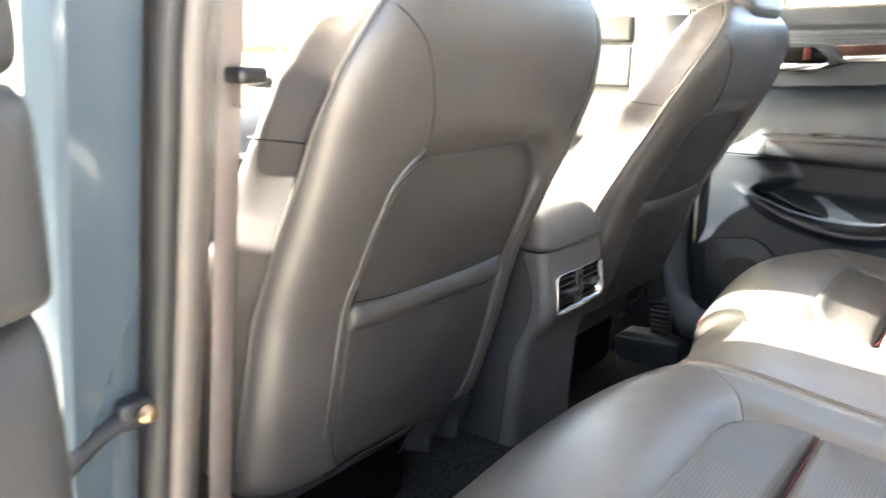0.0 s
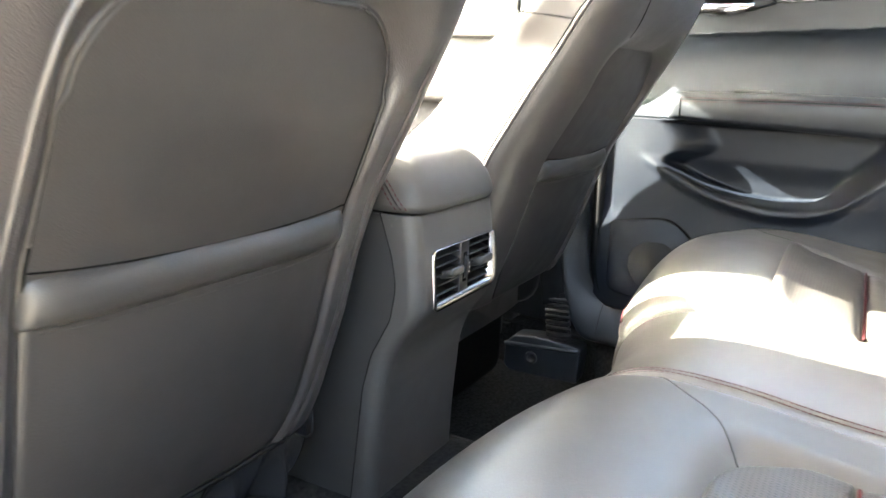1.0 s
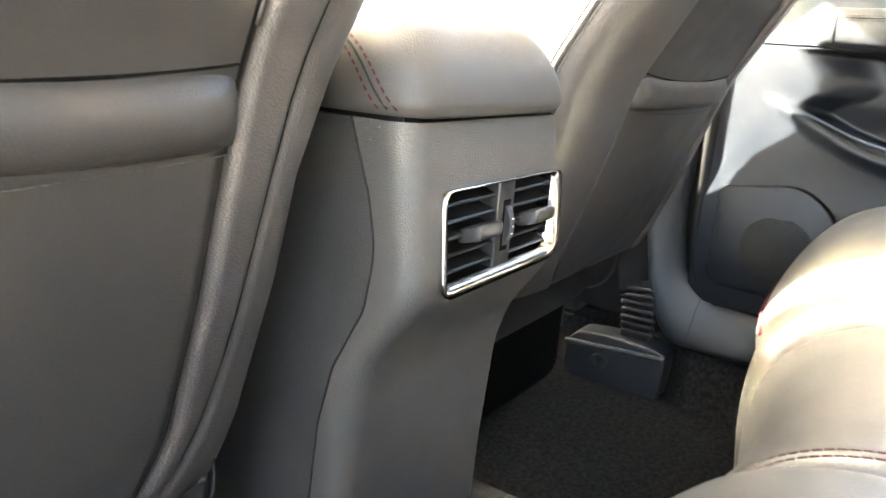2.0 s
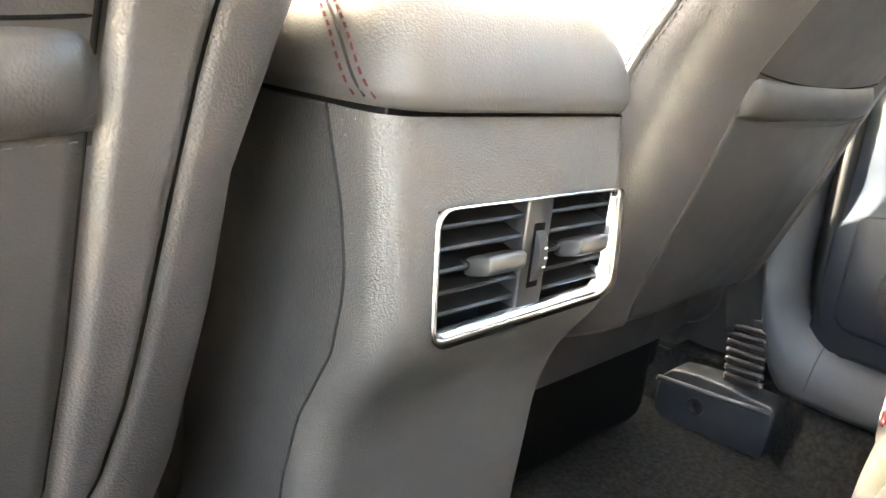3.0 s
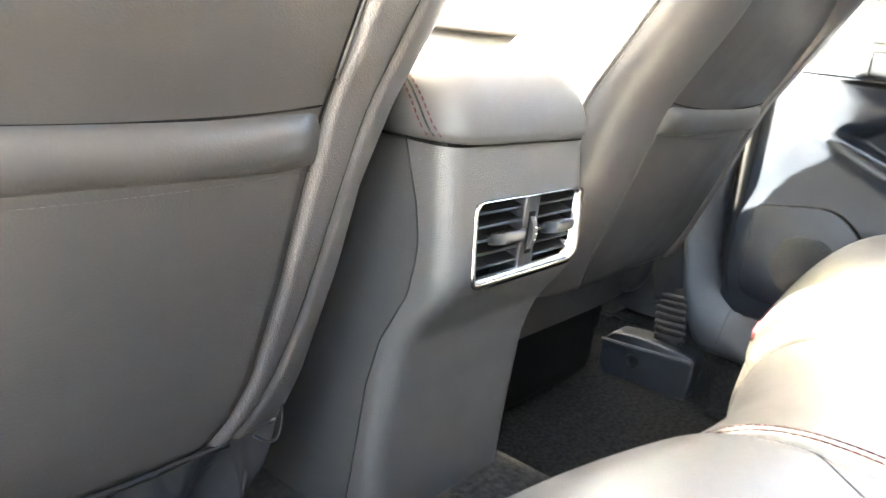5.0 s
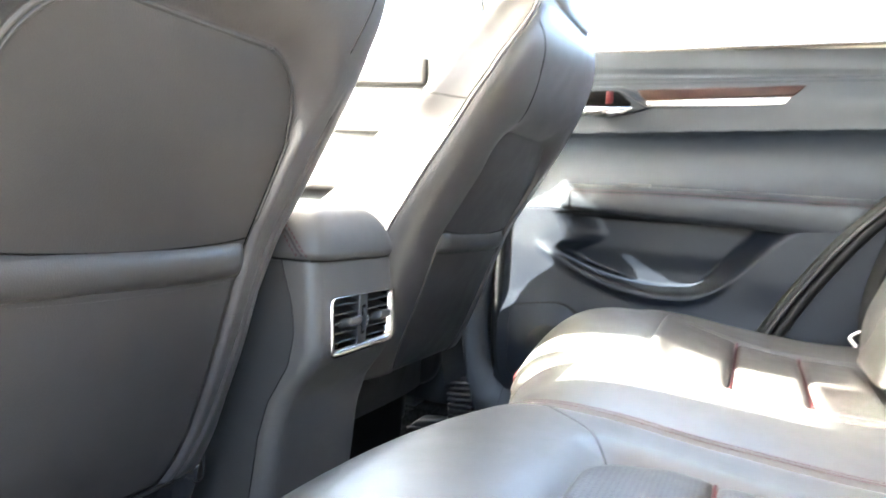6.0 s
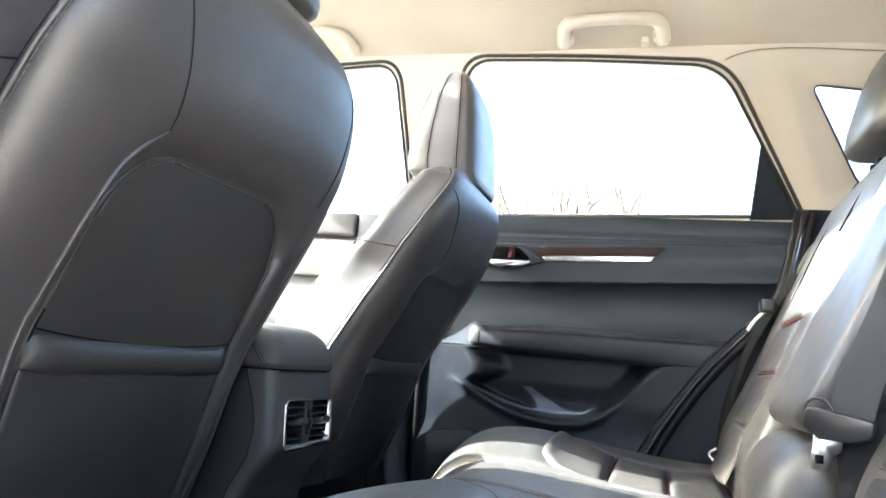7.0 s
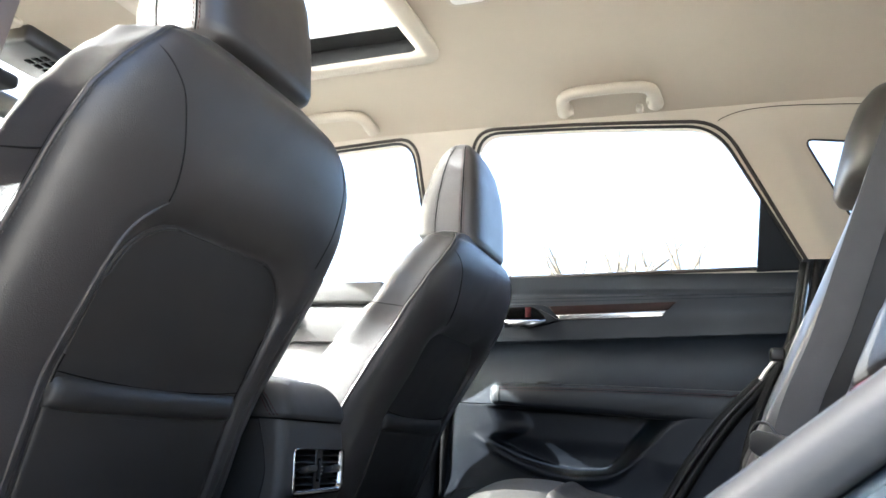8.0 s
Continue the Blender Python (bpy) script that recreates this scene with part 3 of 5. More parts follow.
part("front_seal", tube([(0.712, 0.062, 1.25), (0.712, 0.062, 1.0), (0.712, 0.060, 0.75), (0.713, 0.052, 0.64), (0.715, 0.02, 0.588), (0.717, -0.05, 0.572), (0.717, -0.30, 0.568)], 0.013, 8), SEAL_BLACK, door, "black rubber door seal")
# door seal and wheel-house trim
part("seal", tube([(0.704, y, z) for z, y in ARCH], 0.011, 10), SEAL_BLACK, door, "black rubber door seal")
part("seal_bead", tube([(0.693, y - 0.006, z) for z, y in ARCH], 0.0035, 8), RUBBER, door)
part("seal_lip", tube([(0.698, y - 0.026, z + 0.004) for z, y in ARCH], 0.010, 10), SEAL_BLACK, door)
wheelhouse = sheet(lambda u, z: Vector((0.715, interp(z, ARCH) - 0.015 - u * 0.4, z)), span(0, 1, 8), span(0.56, 1.29, 30))
tagged(obj("wall_wheelhouse_right", wheelhouse, DOOR_PLASTIC), "black plastic wheel-house trim", "trim", kind="structure")

# right centre pillar and scuff trim along the sill
tagged(obj("pillar_right_lower", prism(rounded([(0.742, 0.078), (0.79, 0.078), (0.79, 0.26), (0.715, 0.26), (0.702, 0.17)], [0.006, 0.004, 0.004, 0.01, 0.02], 5), lambda u, v, d: Vector((u, v, 0.53 + d)), 0.732), SCUFF), "black plastic lower centre pillar", "pillar", kind="structure")
SCUFF_IN = spline([(0.078, 1.25, 0), (0.079, 1.0, 0), (0.079, 0.80, 0), (0.077, 0.69, 0), (0.060, 0.628, 0), (0.020, 0.592, 0), (-0.04, 0.582, 0), (-0.16, 0.580, 0), (-0.40, 0.580, 0)], 6)
SCUFF_OUT = spline([(0.175, 1.25, 0), (0.160, 1.0, 0), (0.142, 0.80, 0), (0.122, 0.68, 0), (0.102, 0.585, 0), (0.070, 0.522, 0), (0.015, 0.512, 0), (-0.12, 0.512, 0), (-0.40, 0.512, 0)], 6)


def scuff():
    rings = []
    for a, b in zip(SCUFF_IN, SCUFF_OUT):
        at = lambda k, x: Vector((x, a.x + (b.x - a.x) * k, a.y + (b.y - a.y) * k))
        rings.append([at(0.0, 0.735), at(0.0, 0.712), at(0.06, 0.704), at(0.16, 0.697), at(0.32, 0.690), at(0.6, 0.682), at(0.86, 0.677), at(0.97, 0.678), at(1.0, 0.682), at(1.0, 0.735)])
    return loft(rings)


tagged(obj("trim_scuff", scuff(), SCUFF), "dark grey grained scuff trim curving from pillar to sill", "trim", kind="structure")
tagged(obj("trim_joint", tube([(0.711, 0.030, 0.600), (0.688, 0.033, 0.570), (0.678, 0.036, 0.530)], 0.0006, 6), SEAM_SOFT), "joint line across the scuff trim", "trim", kind="structure")
fdoor = thing("door_2", "closed front passenger door with black trim and padded armrest", "door", (0.76, 0.8, 0.6), kind="structure")
# This door's trim takes the paler console plastic, putting sunlight into its colour.
part("panel", box(0.73, 0.79, 0.24, 1.3, 0.45, 1.262, 0.01), PLASTIC, fdoor)
part("upper_trim", box(0.712, 0.735, 0.262, 1.28, 1.205, 1.266, 0.010, 3), PLASTIC, fdoor, "soft black padded trim")
part("middle_trim", box(0.716, 0.735, 0.262, 1.28, 1.100, 1.196, 0.006, 3), PLASTIC, fdoor)
part("handle_cup", box(0.708, 0.722, 0.50, 0.64, 1.135, 1.180, 0.006, 3), SEAL_BLACK, fdoor, "black handle bezel")
part("lever", tube([(0.704, 0.51, 1.150), (0.698, 0.56, 1.146), (0.704, 0.61, 1.156)], 0.006, 8), CHROME, fdoor, "chrome pull lever")
part("armrest", box(0.680, 0.735, 0.30, 0.92, 0.965, 1.030, 0.016, 3), LEATHER_LID, fdoor, "padded black leather armrest")


# ---- front seats ----
def ring_se(w, d, e, n):
    """Points round a rounded oblong, evenly spaced."""
    raw = []
    for i in range(400):
        a = 2 * math.pi * i / 400
        c, s = math.cos(a), math.sin(a)
        raw.append((w * math.copysign(abs(c) ** (2 / e), c), d * math.copysign(abs(s) ** (2 / e), s)))
    raw.append(raw[0])
    cum = [0]
    for p, q in zip(raw, raw[1:]):
        cum.append(cum[-1] + math.hypot(q[0] - p[0], q[1] - p[1]))
    out, k = [], 0
    for i in range(n):
        t = cum[-1] * i / n
        while cum[k + 1] < t:
            k += 1
        f = (t - cum[k]) / max(1e-9, cum[k + 1] - cum[k])
        out.append((raw[k][0] + (raw[k + 1][0] - raw[k][0]) * f, raw[k][1] + (raw[k + 1][1] - raw[k][1]) * f))
    return out


SX = -0.35
BACK_Y = [(0.66, 0.074), (0.70, 0.056), (0.80, 0.027), (0.91, 0.0), (1.06, -0.072), (1.13, -0.102), (1.19, -0.118), (1.23, -0.120), (1.25, -0.112), (1.262, -0.09)]
BACK_T = [(0.66, 0.17), (0.75, 0.17), (0.91, 0.155), (1.06, 0.14), (1.15, 0.125), (1.21, 0.105), (1.24, 0.082), (1.262, 0.035)]
BACK_W = [(0.66, 0.215), (0.70, 0.232), (0.80, 0.238), (0.95, 0.238), (1.06, 0.238), (1.12, 0.232), (1.17, 0.216), (1.21, 0.190), (1.24, 0.155), (1.255, 0.12), (1.262, 0.09)]
PANEL_W = [(0.66, 0.100), (0.68, 0.118), (0.70, 0.132), (0.73, 0.143), (0.80, 0.147), (0.91, 0.150), (0.98, 0.149), (1.08, 0.147)]
BOLSTER = [(0.70, 2.6), (0.84, 2.4), (0.89, 1.95), (0.952, 1.55), (1.038, 1.40), (1.07, 1.12), (1.10, 0.88), (1.15, 0.9), (1.22, 1.0)]


def back_y(z):
    return sum(interp(z + k * 0.012, BACK_Y) for k in (-1, 0, 1)) / 3


def back_w(z):
    return sum(interp(z + k * 0.012, BACK_W) for k in (-1, 0, 1)) / 3 if z < 1.245 else interp(z, BACK_W)


SEC_W = [(0.66, 0.200), (0.72, 0.209), (0.80, 0.213), (0.86, 0.213), (0.90, 0.222), (0.96, 0.231), (1.04, 0.238)]


SHOULDER_W = [(0.66, 0.215), (0.70, 0.232), (0.80, 0.238), (1.06, 0.238), (1.12, 0.239), (1.155, 0.235), (1.186, 0.222), (1.211, 0.206), (1.237, 0.184), (1.254, 0.152), (1.262, 0.125)]


def sec(z, s=1):
    """Half width, half depth and squareness of the backrest's section on one side; the door side is fuller."""
    if s < 0:
        return interp(z, SHOULDER_W), interp(z, BACK_T) / 2, 4.2
    if z > 1.04:
        return back_w(z), interp(z, BACK_T) / 2, 4.2
    return interp(z, SEC_W), interp(z, BACK_T) / 2, interp(z, [(0.86, 5.6), (1.04, 4.2)])


def flare(z, yr, s=1):
    """How much the section widens towards the front."""
    d = interp(z, BACK_T) / 2
    if s < 0:
        return interp(z, [(1.02, 0.0), (1.09, 0.075), (1.17, 0.055), (1.22, 0.07), (1.26, 0.12)]) * smooth01(-0.35 * d, 0.8 * d, yr)
    return interp(z, [(0.70, 0.14), (0.88, 0.14), (1.04, 0.0)]) * smooth01(-0.55 * d, 0.35 * d, yr) + 0.06 * smooth01(0.0, 0.05, yr) * smooth01(1.10, 1.0, z)


def side_at(z, deep, s):
    """Half width at a depth behind the rear face."""
    w, d, e = sec(z, s)
    return w * (1 - min(0.999, abs((deep - d) / d)) ** e) ** (1 / e) * (1 + flare(z, deep - d, s))


def crest(z, s):
    """A point on the front crest of a side bolster."""
    w, d, e = sec(z, s)
    x = w * 0.90
    wide = 1 + flare(z, d, s)
    return Vector((SX + s * x * wide, back_y(z) + d + d * (1 - (x / w) ** e) ** (1 / e) * interp(z, BOLSTER), z))


PANEL_TOP, PANEL_R = 1.0725, 0.070
PANEL_X = 0.004  # the panel sits a little towards the car's middle
EDGE_W = [(0.68, 0.138), (0.70, 0.150), (0.73, 0.162), (0.766, 0.169), (0.927, 0.183), (1.06, 0.194), (1.10, 0.197)]


def recess_depth(z):
    return interp(z, [(0.66, 0.004), (0.93, 0.006), (1.0, 0.010), (1.07, 0.021)])


def recess(x, z):
    """How deep the panel lies in the seat's rear face: a rounded rectangle under a soft overhang."""
    qx, qz = abs(x - PANEL_X) - interp(z, PANEL_W) + PANEL_X + PANEL_R, z - PANEL_TOP + PANEL_R
    d = (math.hypot(qx, qz) if qx > 0 and qz > 0 else max(qx, qz)) - PANEL_R
    over = smooth01(PANEL_TOP - 0.075, PANEL_TOP - 0.008, z)
    reach = 0.007 + 0.036 * over
    fade = 1.0 if d < 0 else max(0.0, 1 - d / reach) ** 2.2
    crease = 0.0
    if x > 0.1 and z < 1.06:
        crease = 0.0045 * math.exp(-((x - interp(z, EDGE_W)) / 0.0032) ** 2) * smooth01(1.06, 1.0, z)
    return recess_depth(z) * fade + crease


def rear_surface(x, z):
    """The seat's rear face at x from its middle."""
    w, d, e = sec(z, x)
    q = min(0.999, abs(x) / w)
    return back_y(z) + d - d * (1 - q ** e) ** (1 / e) + recess(x, z)


def seat_back():
    rings = []
    for z in span(0.680, 0.98, 60) + span(0.983, 1.085, 44) + span(1.09, 1.2, 24) + span(1.205, 1.262, 16):
        d = interp(z, BACK_T) / 2
        cy = back_y(z) + d
        ring = []
        halves = {s: ring_se(*sec(z, s), 560) for s in (-1, 1)}
        for x, y in halves[1][420:] + halves[1][:140] + halves[-1][140:420]:
            x *= 1 + flare(z, y, x)
            if y < 0:
                y += recess(x, z)
            else:
                y *= 1 + (interp(z, BOLSTER) - 1) * smooth01(0.10, 0.20, abs(x))
            ring.append(Vector((SX + x, cy + y, z)))
        rings.append(ring)
    return loft(rings)


def on_back(x, z, lift=0.0):
    return Vector((SX + x, rear_surface(x, z) - lift, z))


seat = thing("front_seat", "black leather front car seat with map pocket on its back", "car seat", (SX, 0.2, 0.45), "front seats")
back = part("backrest", seat_back(), LEATHER, seat)

def panel_half(z):
    q = max(0.0, z - PANEL_TOP + PANEL_R)
    return interp(z, PANEL_W) - PANEL_R + math.sqrt(max(0.0, PANEL_R ** 2 - q * q))


part("back_panel", sheet(lambda u, v: on_back(PANEL_X + u * (panel_half(0.875 + v * (PANEL_TOP - 0.0765 - 0.80)) - PANEL_X - 0.0015), 0.875 + v * (PANEL_TOP - 0.0765 - 0.80), 0.0015 * (1 - u ** 8)), span(-1, 1, 60), [1 - (1 - k) ** 1.7 for k in span(0, 1, 50)], (0, 0.004, 0)), VINYL, back, "smooth black vinyl back panel")
# map pocket: panel, hem and bag
hem = []
for x in span(-0.139, 0.147, 40):
    q = 1 - (abs(x - PANEL_X) / 0.143) ** 16
    c = on_back(x, 0.900 - 0.009 * (1 - (x / 0.151) ** 2))
    r = 0.010 + 0.012 * q
    hem.append([Vector((c.x, c.y + 0.003 - 0.0150 * math.cos(a) * (0.30 + 0.70 * q), c.z + 0.0175 * math.sin(a) + 0.002 * math.cos(x * 20))) for a in [2 * math.pi * k / 18 for k in range(18)]])
pocket = part("map_pocket", sheet(lambda u, z: on_back(PANEL_X + u * (interp(z, PANEL_W) - PANEL_X - 0.004), z, 0.001 + 0.006 * (1 - u * u) * smooth01(0.684, 0.75, z)), span(-1, 1, 40), span(0.683, 0.888, 46), (0, 0.012, 0)), VINYL, back, "smooth black vinyl map pocket")
part("pocket_hem", loft(hem), VINYL, back, "gathered elastic pocket hem")
# Black cord draws the shade in the pocket's opening above the hem.
part("pocket_mouth", tube([on_back(x, 0.9150 - 0.009 * (1 - (x / 0.151) ** 2), 0.0006) for x in span(-0.136, 0.144, 24)], lambda t: 0.0004 + 0.0012 * math.sin(math.pi * t) ** 0.4, 6), SEAM_AND_SHADE, back, "black line drawn as the shade in the pocket's mouth")
part("hem_stitching", stitches([on_back(x, 0.879 - 0.007 * (1 - (x / 0.151) ** 2), 0.0092) for x in span(-0.131, 0.14, 14)], 0.0026, 0.0018, 0.0004), THREAD_GREY, pocket, "pale grey stitching")

# seams on the backrest
arch = [(-interp(z, PANEL_W) + 0.003, z) for z in span(0.93, PANEL_TOP - PANEL_R, 8)]
arch += [(-0.147 + 0.003 + PANEL_R - (PANEL_R - 0.003) * math.cos(a), PANEL_TOP - PANEL_R + (PANEL_R - 0.004) * math.sin(a)) for a in span(0.1, math.pi / 2, 14)]
arch += [(-x, z) for x, z in arch[::-1]]
arch = [(x + (0.008 if x < 0 else 0.0), z) for x, z in arch]
part("panel_edge", tube([Vector((SX + x, rear_surface(x * 0.985, z) - 0.0012, z)) for x, z in arch], 0.0015, 6, n=2), VINYL, back)
for s in (-1, 1):
    if s > 0:
        part("edge_seam", tube([on_back(interp(z, EDGE_W), z, -0.0002) for z in span(0.690, 1.03, 26)], 0.0012, 6), SEAM_AND_SHADE, back)
    part("panel_crease", tube([on_back(s * (interp(z, PANEL_W) - 0.0045) + (0.008 if s < 0 else 0.0), z, -0.0002) for z in span(0.688, 0.985, 26)], 0.0013, 6), SEAM_AND_SHADE, back)
    if s < 0:
        part("panel_piping", tube([on_back(s * (interp(z, PANEL_W) + 0.0045), z, 0.0004) for z in span(0.74, 1.0, 16)] + [on_back(s * x, z, 0.0006) for x, z in ((0.151, 1.022), (0.145, 1.044), (0.136, 1.061), (0.125, 1.074), (0.117, 1.082))], lambda t: 0.0006 + 0.0016 * smooth01(0.0, 0.4, t) * smooth01(1.0, 0.92, t), 8), LEATHER, back)
    seam_at = [(0.117, 1.084), (0.121, 1.10), (0.129, 1.125), (0.140, 1.15), (0.154, 1.177), (0.168, 1.193), (0.184, 1.207), (0.196, 1.216)] if s < 0 else list(zip((0.168, 0.172, 0.174, 0.172, 0.165, 0.152, 0.130, 0.105), (1.082, 1.105, 1.13, 1.16, 1.19, 1.215, 1.240, 1.256)))
    part("shoulder_seam", tube([on_back(s * x, z, 0.0001) for x, z in seam_at], 0.0009, 6), SEAM_SOFT, back)
    pts = []
    for z in span(0.722, 1.256 if s < 0 else 1.235, 32):
        deep = interp(z, [(0.70, 0.050), (0.90, 0.047), (1.0, 0.046), (1.10, 0.040), (1.18, 0.027), (1.235, 0.018)])
        pts.append(Vector((SX + s * side_at(z, deep, s), back_y(z) + deep, z)))
    part("side_piping", tube(pts, 0.0030, 8), LEATHER, back)
    part("side_stitching", stitches([p + Vector((-s * 0.0006, -0.0052, 0)) for p in pts], 0.0036, 0.0024, 0.0008), THREAD_MID, back, "fine grey stitching along the piping")
    part("bolster_piping", tube([crest(z, s) for z in span(0.80, 1.20, 26)], 0.0022, 8), LEATHER, back)
    part("side_seam", tube([p + Vector((s * 0.0008, 0.0035, 0)) for p in pts], 0.0013, 6), SEAM_AND_SHADE, back)
    part("cross_seam", tube([Vector((SX + s * (side_at(1.094, y - back_y(1.094), s) + 0.0003), y, 1.094 + (y - back_y(1.094)) * 0.03)) for y in span(back_y(1.094) + 0.044, back_y(1.094) + 0.145, 6)], 0.0010, 6), SEAM_SOFT, back)


HEAD_REAR = [(1.280, -0.086), (1.284, -0.094), (1.290, -0.0985), (1.300, -0.100), (1.36, -0.092), (1.42, -0.080), (1.47, -0.063), (1.50, -0.046), (1.515, -0.030), (1.520, -0.014)]
HEAD_FRONT = [(1.280, 0.026), (1.284, 0.036), (1.290, 0.042), (1.32, 0.047), (1.38, 0.043), (1.43, 0.034), (1.47, 0.022), (1.50, 0.008), (1.515, -0.002), (1.520, -0.008)]
HEAD_W = [(1.280, 0.088), (1.284, 0.098), (1.290, 0.103), (1.300, 0.1055), (1.36, 0.107), (1.42, 0.102), (1.46, 0.093), (1.49, 0.078), (1.505, 0.064), (1.515, 0.046), (1.520, 0.028)]


def head_ring(z, n=84):
    """The headrest's outline at one height; its rear edge hangs lower than its front."""
    w, a, b = interp(z, HEAD_W), interp(z, HEAD_REAR), interp(z, HEAD_FRONT)
    return [Vector((SX + x, (a + b) / 2 + y, 1.28 + (z - 1.28) * 0.97 + 0.10 * y * smooth01(1.42, 1.28, z))) for x, y in ring_se(w, (b - a) / 2, 4.6, n)]


head_mesh = loft([head_ring(z) for z in span(1.280, 1.300, 8) + span(1.305, 1.49, 26) + span(1.493, 1.520, 10)])
HEAD_SKIN = skin(head_mesh)
head = part("headrest", head_mesh, LEATHER, seat)
for s in (-1, 1):
    for k in (0.36, 0.74):
        line = []
        for z in span(1.286, 1.50, 18):
            y = interp(z, HEAD_FRONT) + (interp(z, HEAD_REAR) - interp(z, HEAD_FRONT)) * k
            line.append(hit(HEAD_SKIN, (SX + s * 0.3, y, 1.28 + (z - 1.28) * 0.97), (-s, 0, 0), 0.0001))
        part("head_seam", tube(line, 0.0010, 6), SEAM_AND_SHADE, head)
        for dy in (-0.004, 0.004):
            part("head_stitching", stitches([hit(HEAD_SKIN, (SX + s * 0.3, p.y + dy, p.z), (-s, 0, 0), 0.0002) for p in line], 0.0036, 0.0022, 0.0005), THREAD_RED if k > 0.5 else THREAD_GREY, head)
    part("headrest_post", tube([(SX + s * 0.06, -0.05, 1.20), (SX + s * 0.06, -0.036, 1.30)], 0.006, 10, smooth=False), CHROME, seat)
part("head_base", loft([[Vector((SX + x, -0.036 + y, z)) for x, y in ring_se(0.075 * k, 0.032 * k, 3.0, 40)] for z, k in ((1.268, 0.86), (1.271, 0.95), (1.276, 1.0), (1.284, 1.0))]), PLASTIC_SMOOTH, head, "black plastic underside of the headrest")


def cushion_front():
    rings = []
    for y in span(0.17, 0.66, 28):
        e = min(1, (0.66 - y) / 0.06, (y - 0.165) / 0.05)
        k = 0.6 + 0.4 * math.sqrt(max(0, 1 - (1 - e) ** 2))
        ring = []
        for x, z in ring_se(0.258, 0.085, 4, 90):
            ridge = 0.105 * smooth01(0.15, 0.225, abs(x)) * smooth01(0.66, 0.35, y) if z > 0 else 0
            ring.append(Vector((SX + x, y, 0.650 + (z + ridge) * k + (y - 0.14) * 0.08)))
        rings.append(ring)
    return loft(rings)


part("cushion", cushion_front(), LEATHER, seat)
for s in (-1, 1):
    # Side covers are coloured near black to hold the shade down here.
    part("side_valance", box(SX + s * 0.236 - 0.016, SX + s * 0.236 + 0.016, 0.22, 0.60, 0.50, 0.66, 0.012, 3), SEAL_BLACK, seat, "plastic side cover, near black for the shade under the seat")
# Base block is blackened so that it paints the dark void under the seat.
part("base", box(SX - 0.225, SX + 0.150, 0.170, 0.62, 0.466, 0.62, 0.035, 4), SEAM_AND_SHADE, seat, "seat base blackened to paint the shade under the seat")
part("lower_edge", tube([(SX + x, 0.0665, 0.6800 + 0.0006 * math.sin(x * 70)) for x in span(-0.135, 0.135, 24)], 0.0024, 8, n=2), SEAL_BLACK, seat, "rolled lower edge of the backrest")


def skirt():
    """Loose black lining under the backrest, in shallow folds."""
    def f(u, v):
        x = -0.19 + 0.38 * u
        fold = 0.012 * math.sin(u * 19) * v + 0.007 * math.sin(u * 43 + 1.3) * v
        return Vector((SX + x, 0.078 + 0.20 * v + fold * 0.6, 0.680 - 0.07 * v))
    return sheet(f, span(0, 1, 60), span(0, 1, 14), (0, 0.006, 0))


def flap():
    """Shiny loose lining that hangs in wrinkles below the pocket."""
    def f(u, v):
        x = 0.055 + 0.125 * u
        wrinkle = 0.014 * math.sin(u * 11 + v * 1.5) * v + 0.007 * math.sin(u * 23 + 0.7 - v * 3) * v
        return Vector((SX + x, 0.072 + 0.035 * v + wrinkle, 0.682 - 0.074 * v - 0.012 * u * v))
    return sheet(f, span(0, 1, 50), span(0, 1, 20), (0, 0.003, 0))


part("lower_fold", flap(), GLOSS_LINING, seat, "shiny black loose lining in wrinkles")
part("loop", tube([(SX + 0.158, 0.070, 0.676), (SX + 0.166, 0.064, 0.671), (SX + 0.175, 0.064, 0.672), (SX + 0.181, 0.068, 0.682), (SX + 0.183, 0.072, 0.694)], 0.0011, 8), SEAL_BLACK, seat, "small black plastic hook")
# The lining takes the same near black to sink into that painted shade.
part("lining", skirt(), SEAM_AND_SHADE, seat, "loose black lining in folds, darkened further as under-seat shade")
for s in (-1, 1):
    part("rail", box(SX + s * 0.17 - 0.022, SX + s * 0.17 + 0.022, 0.33, 0.66, 0.425, 0.465, 0.006), PLASTIC_SMOOTH, seat, "black covered floor rail")
    part("hinge_cover", loft([[Vector((SX + s * (0.205 + dx), 0.21 + 0.075 * k * math.cos(a), 0.665 + 0.075 * k * math.sin(a) + 0.02 * math.cos(a))) for a in [2 * math.pi * j / 24 for j in range(24)]] for dx, k in ((-0.01, 0.9), (0.012, 1.0), (0.022, 0.92), (0.026, 0.7))]), PLASTIC_SMOOTH, seat, "black plastic hinge cover")
seat_right = copy_thing(seat, pose(SX + 0.742, 0.2, 0.45))
# the passenger's backrest is reclined a little further and its headrest pushed lower
for ob in seat_right.children:
    kind = ob.name.split(".")[0]
    if kind in ("backrest", "headrest", "headrest_post", "lining"):
        ob.rotation_euler.x += radians(4.5)
        ob.location += Vector((0, 0.0353, 0.020))
    if kind in ("headrest", "headrest_post"):
        ob.location += Vector((0, -0.013, -0.034))
# its panel is laid in without piping or a rolled lower edge
for ob in [c for c in seat_right.children_recursive if c.name.split(".")[0] in ("panel_piping", "panel_crease", "panel_edge", "lower_edge", "lower_fold", "loop")]:
    bpy.data.objects.remove(ob)


# ---- centre console ----
console = thing("center_console", "black grained centre console with padded armrest and rear vents", "console", (0, 0.2, 0.55))
